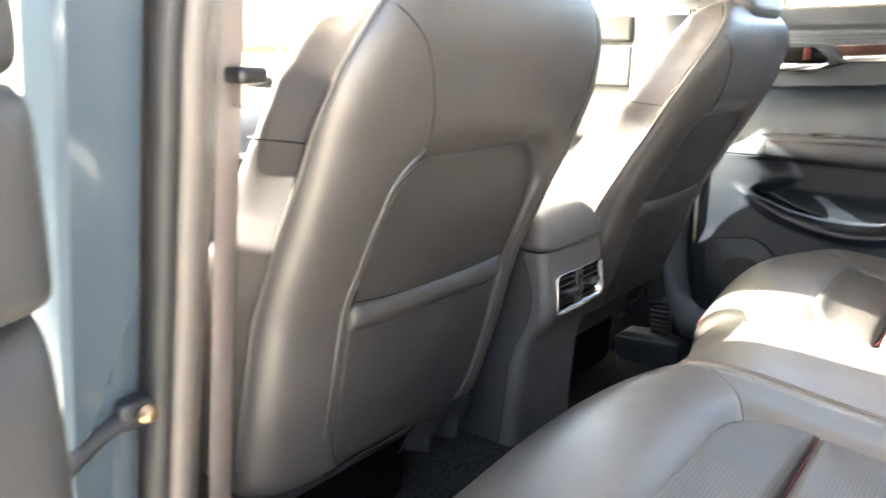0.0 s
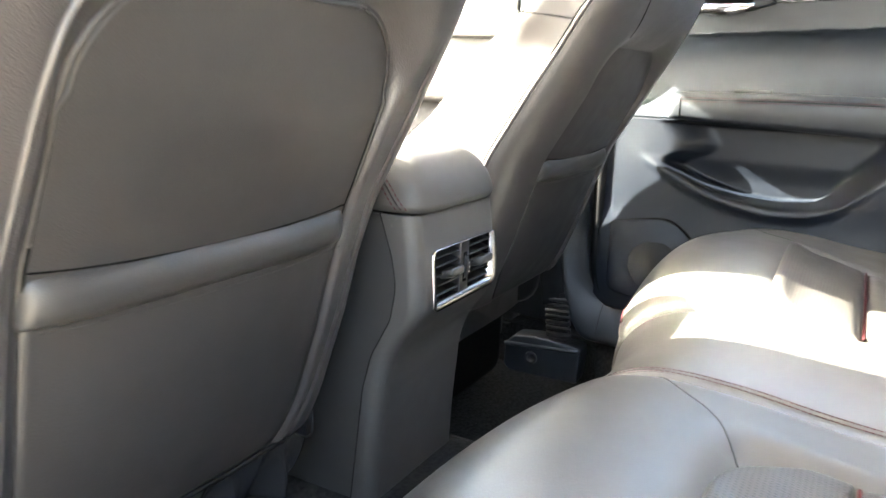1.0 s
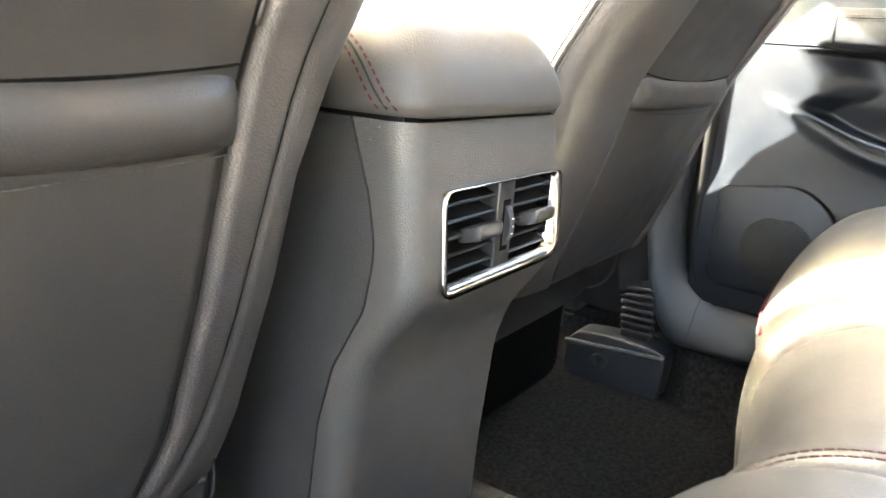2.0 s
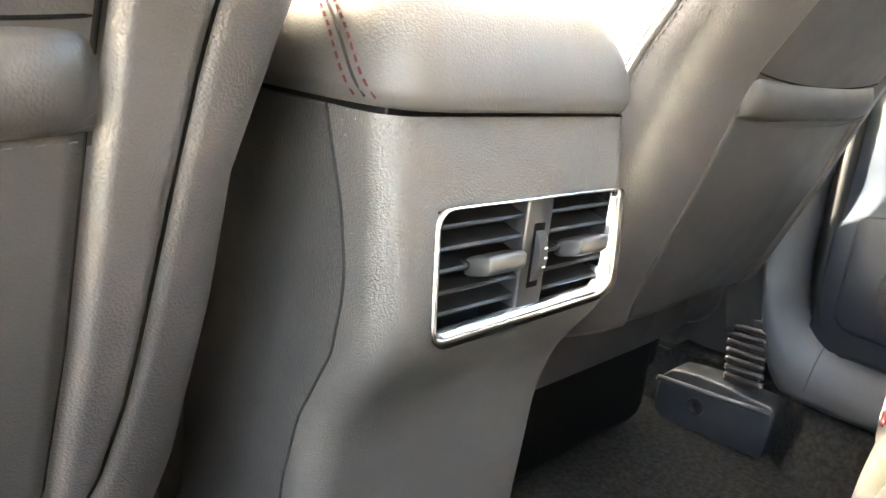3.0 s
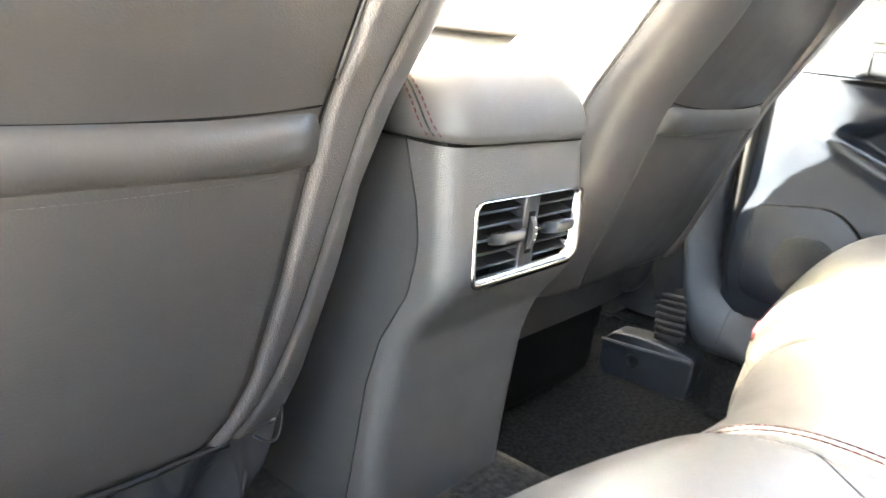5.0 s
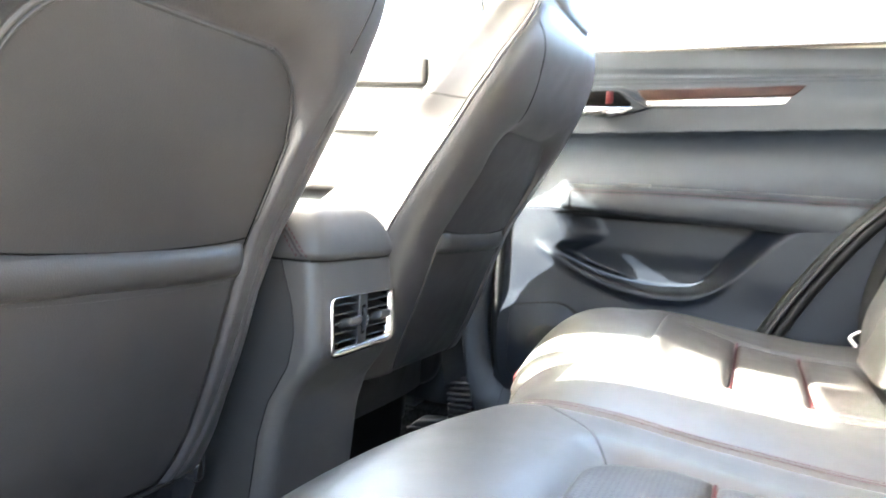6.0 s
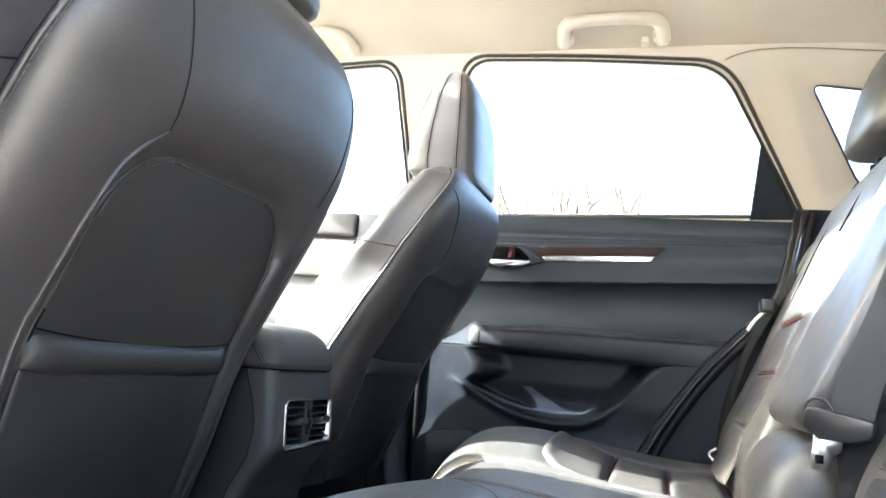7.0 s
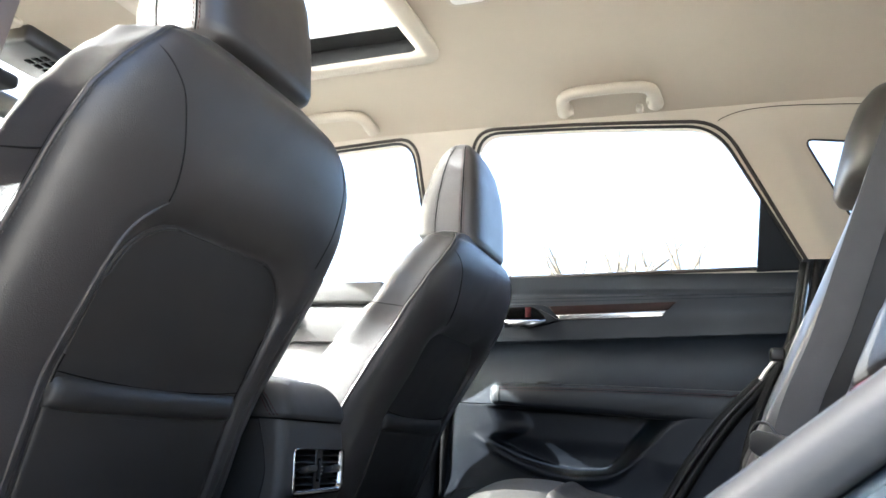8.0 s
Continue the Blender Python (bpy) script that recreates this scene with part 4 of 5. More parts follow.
REAR_Y = [(0.54, 0.045), (0.62, 0.042), (0.70, 0.036), (0.735, 0.026), (0.76, 0.008), (0.775, -0.004), (0.79, -0.009), (0.85, -0.004), (0.888, 0.002)]
SEAM_Y = [(0.54, 0.075), (0.60, 0.069), (0.69, 0.060), (0.73, 0.050), (0.775, 0.027), (0.81, 0.021), (0.84, 0.026), (0.888, 0.043)]
VX0, VX1, VZ0, VZ1 = -0.066, 0.071, 0.790, 0.846
CW = 0.094
CR = 0.090


def rear_cover():
    xs = span(-0.0675, VX0, 2) + span(VX0, VX1, 12)[1:] + [0.0725]
    r = 0.017
    cols = [("L", t) for t in span(0, 1, 6)] + [("cl", a) for a in span(0, 90, 9)[1:]] + [("x", x) for x in xs] + [("cr", a) for a in span(0, 90, 9)] + [("R", t) for t in span(0, 1, 6)[1:]]
    zs = span(0.545, VZ0, 40) + span(VZ0, VZ1, 6)[1:] + span(VZ1, 0.886, 8)[1:]
    bm = bmesh.new()
    grid = []
    for z in zs:
        yb, ys = interp(z, REAR_Y), interp(z, SEAM_Y)
        yb = (interp(z - 0.008, REAR_Y) + yb + interp(z + 0.008, REAR_Y)) / 3
        wide = 0.006 * smooth01(0.80, 0.72, z)
        row = []
        for k, v in cols:
            if k == "L":
                p = (-CW, max(ys, yb + r + 0.002) + (yb + r - max(ys, yb + r + 0.002)) * v)
            elif k == "cl":
                a = radians(v)
                p = (-CW + r - r * math.cos(a), yb + r - r * math.sin(a))
            elif k == "x":
                p = (v, yb)
            elif k == "cr":
                a = radians(90 - v)
                p = (CR + wide - r + r * math.cos(a), yb + r - r * math.sin(a))
            else:
                p = (CR + wide, yb + r + (max(ys, yb + r + 0.002) - yb - r) * v)
            row.append(bm.verts.new((*p, z)))
        grid.append(row)
    for i in range(len(zs) - 1):
        for j in range(len(cols) - 1):
            if VZ0 <= zs[i] + 1e-6 and zs[i + 1] <= VZ1 + 1e-6 and cols[j][0] == "x" and cols[j + 1][0] == "x" and VX0 <= cols[j][1] + 1e-6 and cols[j + 1][1] <= VX1 + 1e-6:
                continue
            bm.faces.new((grid[i][j], grid[i][j + 1], grid[i + 1][j + 1], grid[i + 1][j]))
    bmesh.ops.recalc_face_normals(bm, faces=bm.faces)
    return bm


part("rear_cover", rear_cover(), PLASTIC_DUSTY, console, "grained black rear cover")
# The side panel's darker copy holds the shade between seat and console.
part("side_panel", loft([[Vector((-CW + 0.0006, interp(z, SEAM_Y) + 0.0008, z)), Vector((CR - 0.001, interp(z, SEAM_Y) + 0.001, z)), Vector((CR - 0.001, 0.95, z)), Vector((-CW + 0.0006, 0.95, z))] for z in span(0.535, 0.885, 40)]), PLASTIC_SHADED, console, smooth=False)
part("seam", tube([(-CW - 0.0002, interp(z, SEAM_Y), z) for z in span(0.55, 0.886, 24)], 0.0008, 6), SEAM_SOFT, console)


def lid():
    rings = []
    for t in span(0, 1, 30):
        z = 0.8885 + 0.0610 * t
        e = max(0, (t - 0.12) / 0.88)
        inset = 0.036 * (1 - math.sqrt(max(0, 1 - e * e))) + 0.004 * t
        b = 0.003 * max(0, 1 - t / 0.10)
        rings.append([Vector((-0.003 + x, y + 0.2 - 0.002 + inset * 0.5, z)) for x, y in ring_se(0.0955 - inset - b, 0.205 - inset - b, 10, 140)])
    return loft(rings)


# Added plate: stops sunlit seat leather showing through the gap under the lid.
part("lid_gasket", box(-CW + 0.006, CR - 0.005, 0.010, 0.94, 0.8842, 0.8895, 0.001), SEAL_BLACK, console, "added black plate filling the gap under the lid")
lid_mesh = lid()
LID_SKIN = skin(lid_mesh)
armlid = part("armrest_lid", lid_mesh, LEATHER_LID, console, "padded armrest lid with red stitching")



LID_SIDE = [(0.8920, 0.0120), (0.900, 0.019), (0.914, 0.031), (0.926, 0.046), (0.936, 0.066), (0.943, 0.095)]
for s in (-1, 1):
    for back_by, kind in ((0.0, 0), (0.0055, 1), (0.011, 0)):
        line = [hit(LID_SKIN, (s * 0.3, y + back_by, z), (-s, 0, 0), 0.0002) for z, y in LID_SIDE]
        line += [drop(LID_SKIN, s * 0.072, y + back_by, 0.0002) for y in (0.16, 0.30)]
        if kind:
            part("lid_seam", tube(line, 0.0008, 6), SEAM_SOFT, armlid)
        else:
            part("lid_stitching", stitches(line, 0.0036, 0.0022, 0.0007), THREAD_RED, armlid, "dark red stitching")
# vents
vent = part("vent", loft([[Vector((x, -0.004 + 0.05 * (i > 0), z)) for x, z in rounded([(VX0, VZ0), (VX1, VZ0), (VX1, VZ1), (VX0, VZ1)], 0.006, 4)] for i in range(2)], caps=False), GLOSS_BLACK, console, "twin air vent with a chrome surround")
part("duct", box(VX0 - 0.004, VX1 + 0.004, 0.044, 0.05, VZ0 - 0.004, VZ1 + 0.004, 0), SEAM_AND_SHADE, vent)
vy = lambda z: interp(z, REAR_Y)
outer_ring = rounded([(VX0 - 0.0024, VZ0 - 0.008), (VX1 + 0.007, VZ0 - 0.006), (VX1 + 0.007, VZ1 + 0.0018), (VX0 - 0.0024, VZ1 + 0.0018)], [0.012, 0.018, 0.006, 0.010], 6)
inner_ring = rounded([(VX0 - 0.001, VZ0 - 0.001), (VX1, VZ0 + 0.001), (VX1 + 0.001, VZ1), (VX0 - 0.001, VZ1)], [0.008, 0.012, 0.004, 0.008], 6)
part("chrome_frame", loft([[Vector((u, vy(v) - 0.0005, v)) for u, v in outer_ring], [Vector((u * 0.99 + inner_ring[i][0] * 0.01, vy(v) - 0.0045, v)) for i, (u, v) in enumerate(outer_ring)], [Vector((u, vy(v) - 0.0015, v)) for u, v in inner_ring], [Vector((u, vy(v) + 0.012, v)) for u, v in inner_ring]], caps=False), CHROME, vent, "chrome surround")
xm = 0.006
for x0, x1 in ((VX0, xm - 0.010), (xm + 0.010, VX1)):
    for k in range(5):
        z = VZ0 + 0.006 + k * 0.0105
        part("slat", loft([[Vector((x, -0.001 + y, z + dz)) for y, dz in ((-0.002, -0.0012), (-0.003, 0), (-0.002, 0.0012), (0.016, 0.0060), (0.016, 0.0042))] for x in (x0, x1)]), SLAT, vent, smooth=False)
part("divider", box(xm - 0.010, xm + 0.010, -0.006, 0.02, VZ0 - 0.001, VZ1 + 0.001, 0.0015), PLASTIC_SMOOTH, vent)
part("wheel_slot", box(xm - 0.0042, xm + 0.0042, -0.0068, 0.0, 0.800, 0.834, 0.0005), SEAM_AND_SHADE, vent)
part("thumbwheel", loft([[Vector((x, 0.0040 - 0.0155 * math.cos(a), 0.817 + 0.019 * math.sin(a))) for a in [2 * math.pi * k / 28 for k in range(28)]] for x in (xm - 0.003, xm + 0.003)]), RUBBER, vent, "ribbed thumbwheel", smooth=False)
for k in range(-1, 2):
    part("tick", box(xm + 0.0005, xm + 0.0026, -0.0118 + 0.0006 * k * k, -0.0108 + 0.0006 * k * k, 0.8166 + k * 0.005, 0.8174 + k * 0.005, 0), LENS, vent)
def knob(c):
    """A stubby rounded grip on a slat, tilted up a little."""
    rings = []
    for t, k in ((0.0, 0.70), (0.02, 0.86), (0.06, 0.95), (0.12, 1.0), (0.3, 1.0), (0.7, 1.0), (0.88, 1.0), (0.94, 0.95), (0.98, 0.86), (1.0, 0.70)):
        x = c - 0.0130 + 0.026 * t
        ring = []
        for y, z in ring_se(0.0086 * (0.7 + 0.3 * k), 0.0052 * k, 4.6, 28):
            ring.append(Vector((x, -0.0085 + y, 0.8185 + z - y * 0.30)))
        rings.append(ring)
    return loft(rings)


for c in (-0.028, 0.043):
    kn = part("knob", knob(c), KNOB, vent, "grey glossy adjuster knob")
    part("knob_stem", box(c - 0.015, c + 0.015, -0.004, 0.004, 0.8165, 0.8195, 0.001), SLAT, vent)


# ---- rear bench ----
BENCH = [(-0.17, 0.44), (-0.150, 0.52), (-0.137, 0.62), (-0.132, 0.69), (-0.148, 0.744), (-0.200, 0.779), (-0.29, 0.782), (-0.40, 0.772), (-0.52, 0.762), (-0.62, 0.762), (-0.69, 0.75), (-0.72, 0.66), (-0.70, 0.5)]
BENCH_LINE = spline([(y, z, 0) for y, z in BENCH], 8)


def pad(x0, x1, line, r=0.035, n=70, dip=lambda x, y, z: 0.0, draw=lambda x, y: 0.0, rise=lambda x, y, z: 0.0):
    """A stuffed block lofted along x, its profile drawn in at both ends."""
    c = sum((Vector((p.x, p.y)) for p in line), Vector((0, 0))) / len(line)
    rings = []
    for i in range(n + 1):
        t = i / n
        x = x0 + (x1 - x0) * (0.75 * t + 0.25 * (0.5 - 0.5 * math.cos(math.pi * t)))
        e = min(x - x0, x1 - x) / r
        s = r * (1 - math.sqrt(max(0, 1 - (1 - min(1, e)) ** 2)))
        ring = []
        for p in line:
            q = Vector((p.x, p.y))
            d = (c - q)
            q = q + d.normalized() * (min(s, d.length * 0.9) + dip(x, p.x, p.y))
            ring.append(Vector((x, q.x - draw(x, p.x), q.y + rise(x, p.x, p.y))))
        rings.append(ring)
    return loft(rings)


def in_box(x, y, x0, x1, y0, y1, s=0.012):
    return smooth01(x0 - s, x0 + s, x) * smooth01(x1 + s, x1 - s, x) * smooth01(y0 - s, y0 + s, y) * smooth01(y1 + s, y1 - s, y)


def front_draw(x, y):
    """How far the bench's front edge is drawn back, seen from above."""
    return (0.046 * math.exp(-(x / 0.13) ** 2) + 0.03 * max(0, (abs(x) - 0.52) / 0.16) ** 2) * smooth01(-0.40, -0.20, y)


INS = {1: (0.155, 0.495), -1: (-0.535, -0.175)}


def cushion_dip(x, y, z):
    if z < 0.72:
        return 0
    return -(0.012 if x > 0 else 0.009) * math.exp(-((abs(x) - 0.34) / 0.17) ** 2) * smooth01(-0.42, -0.25, y)


def cushion_rise(x, y, z):
    """The stuffed crown of the cushion, and a shallow trough along the insert."""
    up = smooth01(0.70, 0.775, z)
    h = (0.024 if x > 0 else 0.004) * math.exp(-((abs(x) - 0.40) / 0.19) ** 2) * smooth01(-0.46, -0.27, y)
    for s, (a, b) in INS.items():
        h -= 0.014 * in_box(x, y, a + 0.004, b - 0.004, -0.70, -0.318, 0.022)
    return h * up


def insert_patch(tree, x0, x1, ya, yb, lift, front=False):
    """One stuffed field of the seat insert, between two cross seams."""
    def f(u, v):
        x = (x0 + x1) / 2 + u * (x1 - x0) / 2
        edge = ya
        if front:
            k = max(0, (abs(u) - 0.5) / 0.5)
            edge = ya - 0.085 * (1 - math.sqrt(max(0, 1 - k * k)))
        y = edge + (yb - edge) * v
        h = (lift + 0.005) * (1 - abs(u) ** 8) ** 0.5 * (1 - abs(2 * v - 1) ** 9) ** 0.5
        return drop(tree, x, y) + Vector((0, 0, h - 0.005))
    return sheet(f, [math.sin(a) for a in span(-math.pi / 2, math.pi / 2, 40)], [0.5 + 0.5 * math.sin(a) for a in span(-math.pi / 2, math.pi / 2, 28)])


bench = thing("rear_bench", "black leather rear bench with red piping and fold-down armrest", "rear seat", (0, -0.4, 0.45))
for nm, a, b, s in (("cushion_right", 0.125, 0.69, 1), ("cushion_left", -0.69, -0.092, -1)):
    mesh = pad(a, b, BENCH_LINE, 0.022, 120, cushion_dip, front_draw, cushion_rise)
    tree_skin = skin(mesh)
    cu = part(nm, mesh, LEATHER_REAR, bench)
    x0, x1 = INS[s]
    for k, (ya, yb) in enumerate(((-0.302 if s > 0 else -0.318, -0.403), (-0.406, -0.492), (-0.495, -0.575))):
        part("insert", insert_patch(tree_skin, x0, x1, ya, yb, 0.014, k == 0), PERFORATED, cu, "perforated grey black leather insert")
    for y in (-0.4045, -0.4935):
        part("red_piping", tube([drop(tree_skin, x, y, 0.0055) for x in span(x0 + 0.008, x1 - 0.008, 14)], 0.0014, 6), THREAD_RED, cu, "dark red piping")
    # curved seams from the front corners to the insert
    if s < 0:
        inner = [(-0.101, -0.252), (-0.122, -0.272), (-0.150, -0.300), (-0.185, -0.322), (-0.235, -0.345)]
        outer = [(-0.66, -0.235), (-0.60, -0.262), (-0.56, -0.295), (-0.538, -0.33)]
    else:
        inner = [(0.136, -0.275), (0.148, -0.29), (0.160, -0.315), (0.166, -0.35)]
        outer = [(0.665, -0.232), (0.60, -0.252), (0.54, -0.284), (0.502, -0.325)]
    for line in ((inner, outer) if s < 0 else (outer,)):
        part("corner_seam", tube([drop(tree_skin, q.x, q.y, 0.0002) for q in spline([(x, y, 0) for x, y in line], 6)], 0.0007, 6, smooth=False), THREAD_GREY, cu)
    part("front_piping", tube([hit(tree_skin, (x, 0.1, 0.735), (0, -1, 0), 0.0004) for x in span(a + 0.04, b - 0.04, 16)], 0.0018, 6), THREAD_RED, cu, "dark red piping")
mesh = pad(-0.089, 0.122, BENCH_LINE, 0.014, 40, lambda x, y, z: 0.003 - 0.008 * (1 - ((x - 0.0165) / 0.105) ** 2) if z > 0.6 else 0.004, front_draw)
tree_skin = skin(mesh)
cc = part("cushion_center", mesh, LEATHER_REAR, bench)
for x in (-0.0815, -0.0772):
    part("stitching", stitches([drop(tree_skin, x, y, 0.0002) for y in span(-0.19, -0.60, 30)], 0.0040, 0.0010, 0.0004), THREAD_RED, cc, "dark red double stitching")
part("stitching", stitches([drop(tree_skin, 0.113, y, 0.0003) for y in span(-0.30, -0.60, 24)], 0.005, 0.004, 0.0006), THREAD_RED, cc, "dark red stitching")


def seat_y(z):
    """The rear backrest's front plane."""
    return -0.640 - 0.42 * (z - 0.90)


BACKR = [(-0.60, 0.70), (-0.588, 0.76)] + [(seat_y(z) + 0.018, z) for z in (0.83, 0.92, 1.02, 1.12, 1.22)] + [(-0.790, 1.285), (-0.83, 1.315), (-0.88, 1.30), (-0.90, 1.2), (-0.84, 0.9), (-0.78, 0.7)]
BACK_LINE = spline([(y, z, 0) for y, z in BACKR], 7)
BINS = {1: (0.265, 0.475), -1: (-0.475, -0.215)}


def back_dip(x, y, z):
    d = 0.0
    if y > seat_y(z) - 0.05:
        for s, (a, b) in BINS.items():
            d += 0.004 * in_box(x, z, a, b, 0.74, 1.12, 0.016)
    return d


def back_patch(x0, x1, za, zb, lift, dy):
    def f(u, v):
        x = (x0 + x1) / 2 + u * (x1 - x0) / 2
        z = za + (zb - za) * v
        h = lift * (1 - abs(u) ** 7) ** 0.5 * (1 - abs(2 * v - 1) ** 8) ** 0.5
        return Vector((x, seat_y(z) + dy + 0.011 + h, z - h * 0.2))
    return sheet(f, [math.sin(a) for a in span(-math.pi / 2, math.pi / 2, 30)], [0.5 + 0.5 * math.sin(a) for a in span(-math.pi / 2, math.pi / 2, 20)])


for nm, a, b, s in (("backrest_right", 0.145, 0.655, 1), ("backrest_left", -0.655, -0.145, -1)):
    dy = -0.055 if s < 0 else 0.0
    br = part(nm, pad(a, b, BACK_LINE, 0.055, 80, back_dip, lambda x, y: -dy), LEATHER_REAR, bench)
    x0, x1 = BINS[s]
    for za, zb in ((0.772, 0.855), (0.859, 0.942), (0.946, 1.029), (1.033, 1.12)):
        part("insert", back_patch(x0, x1, za, zb, 0.015, dy), PERFORATED_BACK, br, "perforated grey black leather insert")
    for z in (0.857, 0.944, 1.031):
        part("red_piping", tube([(x, seat_y(z) + dy + 0.0165, z) for x in span(x0 + 0.004, x1 - 0.004, 12)], 0.0024, 6), THREAD_RED, br, "dark red piping")
    xo = x1 if s > 0 else x0
    xi = x0 if s > 0 else x1
    for dx in (0.0, 0.012):
        part("shoulder_seam", tube([(xo + s * (0.0 + dx), seat_y(1.06) + dy + 0.0185, 1.06), (xo + s * (0.018 + dx), seat_y(1.12) + dy + 0.0185, 1.12), (xo + s * (0.02 + dx), seat_y(1.2) + dy + 0.0175, 1.20), (xo - s * (0.03 - dx), -0.793 + dy, 1.29)], 0.0016, 6), SEAM_AND_SHADE, br)
    part("top_seam", tube([(xi + s * 0.02, seat_y(1.16) + dy + 0.0180, 1.17), (xi + s * 0.03, seat_y(1.22) + dy + 0.0178, 1.22), (xi + s * 0.05, -0.795 + dy, 1.29)], 0.0016, 6), SEAM_AND_SHADE, br)
    # headrest on its posts
    hr = part("headrest", loft([[Vector(((a + b) / 2 + x, -0.825 - 0.25 * (t * 0.19) + y, 1.335 + 0.19 * t)) for x, y in ring_se(0.125 * k, 0.062 * k, 3.0, 56)] for t, k in ((0, 0.6), (0.03, 0.82), (0.1, 0.95), (0.25, 1.0), (0.6, 0.98), (0.8, 0.88), (0.93, 0.68), (1.0, 0.35))]), LEATHER_REAR, bench)
    for dx in (-0.05, 0.05):
        part("headrest_post", tube([((a + b) / 2 + dx, -0.825, 1.29), ((a + b) / 2 + dx, -0.835, 1.36)], 0.006, 8, smooth=False), CHROME, bench)
        part("post_collar", tube([((a + b) / 2 + dx, -0.825, 1.298), ((a + b) / 2 + dx, -0.826, 1.322)], 0.014, 12, smooth=False), PLASTIC_SMOOTH, bench, "black plastic collar")
CENTER_LINE = spline([(y, z, 0) for y, z in [(-0.67, 0.880), (-0.635, 0.874), (-0.612, 0.892), (-0.632, 0.94), (-0.670, 1.03), (-0.714, 1.13), (-0.757, 1.23), (-0.780, 1.29), (-0.80, 1.315), (-0.86, 1.30), (-0.88, 1.2), (-0.80, 0.95)]], 7)
part("fold_down_armrest", pad(-0.125, 0.138, CENTER_LINE, 0.04, 60), LEATHER_REAR, bench, "padded fold-down centre armrest, folded up")
LOWER_LINE = spline([(y, z, 0) for y, z in [(-0.64, 0.74), (-0.594, 0.745), (-0.580, 0.79), (-0.594, 0.842), (-0.628, 0.868), (-0.68, 0.862), (-0.74, 0.82), (-0.72, 0.75)]], 7)
part("lower_pad", pad(-0.138, 0.138, LOWER_LINE, 0.045, 60), LEATHER_REAR, bench)
part("side_wing", pad(0.64, 0.70, spline([(y, z, 0) for y, z in [(-0.60, 0.75), (-0.60, 0.82), (-0.65, 0.95), (-0.71, 1.1), (-0.76, 1.22), (-0.84, 1.25), (-0.86, 1.0), (-0.78, 0.75)]], 7), 0.03, 20), LEATHER_REAR, bench)

# isofix hook and seat buckles
part("hook", tube([(0.60, -0.585, 0.80), (0.60, -0.572, 0.788), (0.585, -0.58, 0.776)], 0.0025, 8), STEEL, bench, "steel hook at the cushion's back edge")
for x in (0.02,):
    bk = thing("belt_buckle", "black seat belt buckle with red release button on the bench", "belt buckle", (x, -0.56, 0.775), "belt buckles")
    part("housing", box(x - 0.016, x + 0.016, -0.62, -0.565, 0.760, 0.782, 0.005), PLASTIC_SMOOTH, bk)
    part("release_button", box(x - 0.013, x + 0.013, -0.567, -0.558, 0.763, 0.778, 0.002), THREAD_RED, bk, "red release button")

# ---- seat belts ----
belt = thing("seat_belt", "dark grey seat belt with latch plate hanging before the backrest", "seat belt", (-0.2, -0.66, 0.8))
part("webbing", strap([(-0.110, -0.800, 1.32), (-0.128, -0.765, 1.22), (-0.144, -0.724, 1.105), (-0.157, -0.690, 1.01), (-0.173, -0.661, 0.945), (-0.188, -0.644, 0.896)], 0.044, 0.0016, (0.62, 0.78, 0.0)), WEBBING, belt, "grey woven webbing")
part("webbing_lower", strap([(-0.190, -0.654, 0.903), (-0.192, -0.655, 0.87), (-0.202, -0.655, 0.82), (-0.224, -0.648, 0.775)], 0.046, 0.0016, (0.51, 0.86, 0.0)), WEBBING_BLACK, belt, "black woven webbing running down to the seat")
lp = lambda u, v, d: Vector((-0.186, -0.637, 0.891)) - Vector((0.51, 0.86, 0.0)).normalized() * u + Vector((0.0, 0.0, 1)) * v + Vector((-0.86, 0.51, 0.0)) * d
plate = part("latch_plate", prism(rounded([(-0.032, -0.006), (-0.030, 0.010), (-0.024, 0.014), (0.024, 0.006), (0.032, 0.004), (0.030, -0.010), (0.012, -0.017), (-0.018, -0.014)], 0.005, 4), lp, 0.009, 0.002), PLASTIC_SMOOTH, belt, "black moulded latch plate")
part("tongue", prism(rounded([(-0.022, -0.010), (0.004, -0.012), (0.002, -0.026), (-0.006, -0.030), (-0.008, -0.044), (-0.024, -0.044), (-0.024, -0.030), (-0.022, -0.024)], 0.003, 4), lambda u, v, d: lp(u, v, d + 0.003), 0.003), STEEL, plate, "bare steel tongue")
part("tongue_hole", prism([(-0.020, -0.030), (-0.012, -0.030), (-0.012, -0.038), (-0.020, -0.038)], lambda u, v, d: lp(u, v, d + 0.0055), 0.0012), SEAM_AND_SHADE, plate)
part("hook_loop", tube([lp(-0.030, -0.002, 0.004), lp(-0.031, 0.012, 0.004), lp(-0.024, 0.021, 0.004), lp(-0.012, 0.020, 0.004), lp(-0.004, 0.010, 0.004)], 0.0017, 6), PLASTIC_SMOOTH, plate)
part("tongue_back", prism([(-0.020, -0.030), (-0.012, -0.030), (-0.012, -0.038), (-0.020, -0.038)], lambda u, v, d: lp(u, v, d + 0.0018), 0.0012), SEAM_AND_SHADE, plate)

belt = thing("outer_seat_belt", "black seat belt running down beside the backrest", "seat belt", (0.66, -0.7, 0.8))
part("webbing", strap([(0.60, -0.86, 1.36), (0.63, -0.80, 1.28), (0.655, -0.735, 1.16), (0.66, -0.68, 1.07), (0.672, -0.635, 0.97), (0.685, -0.605, 0.86), (0.685, -0.60, 0.77)], 0.046, 0.0016, (0.95, 0.25, 0.0)), WEBBING_BLACK, belt)
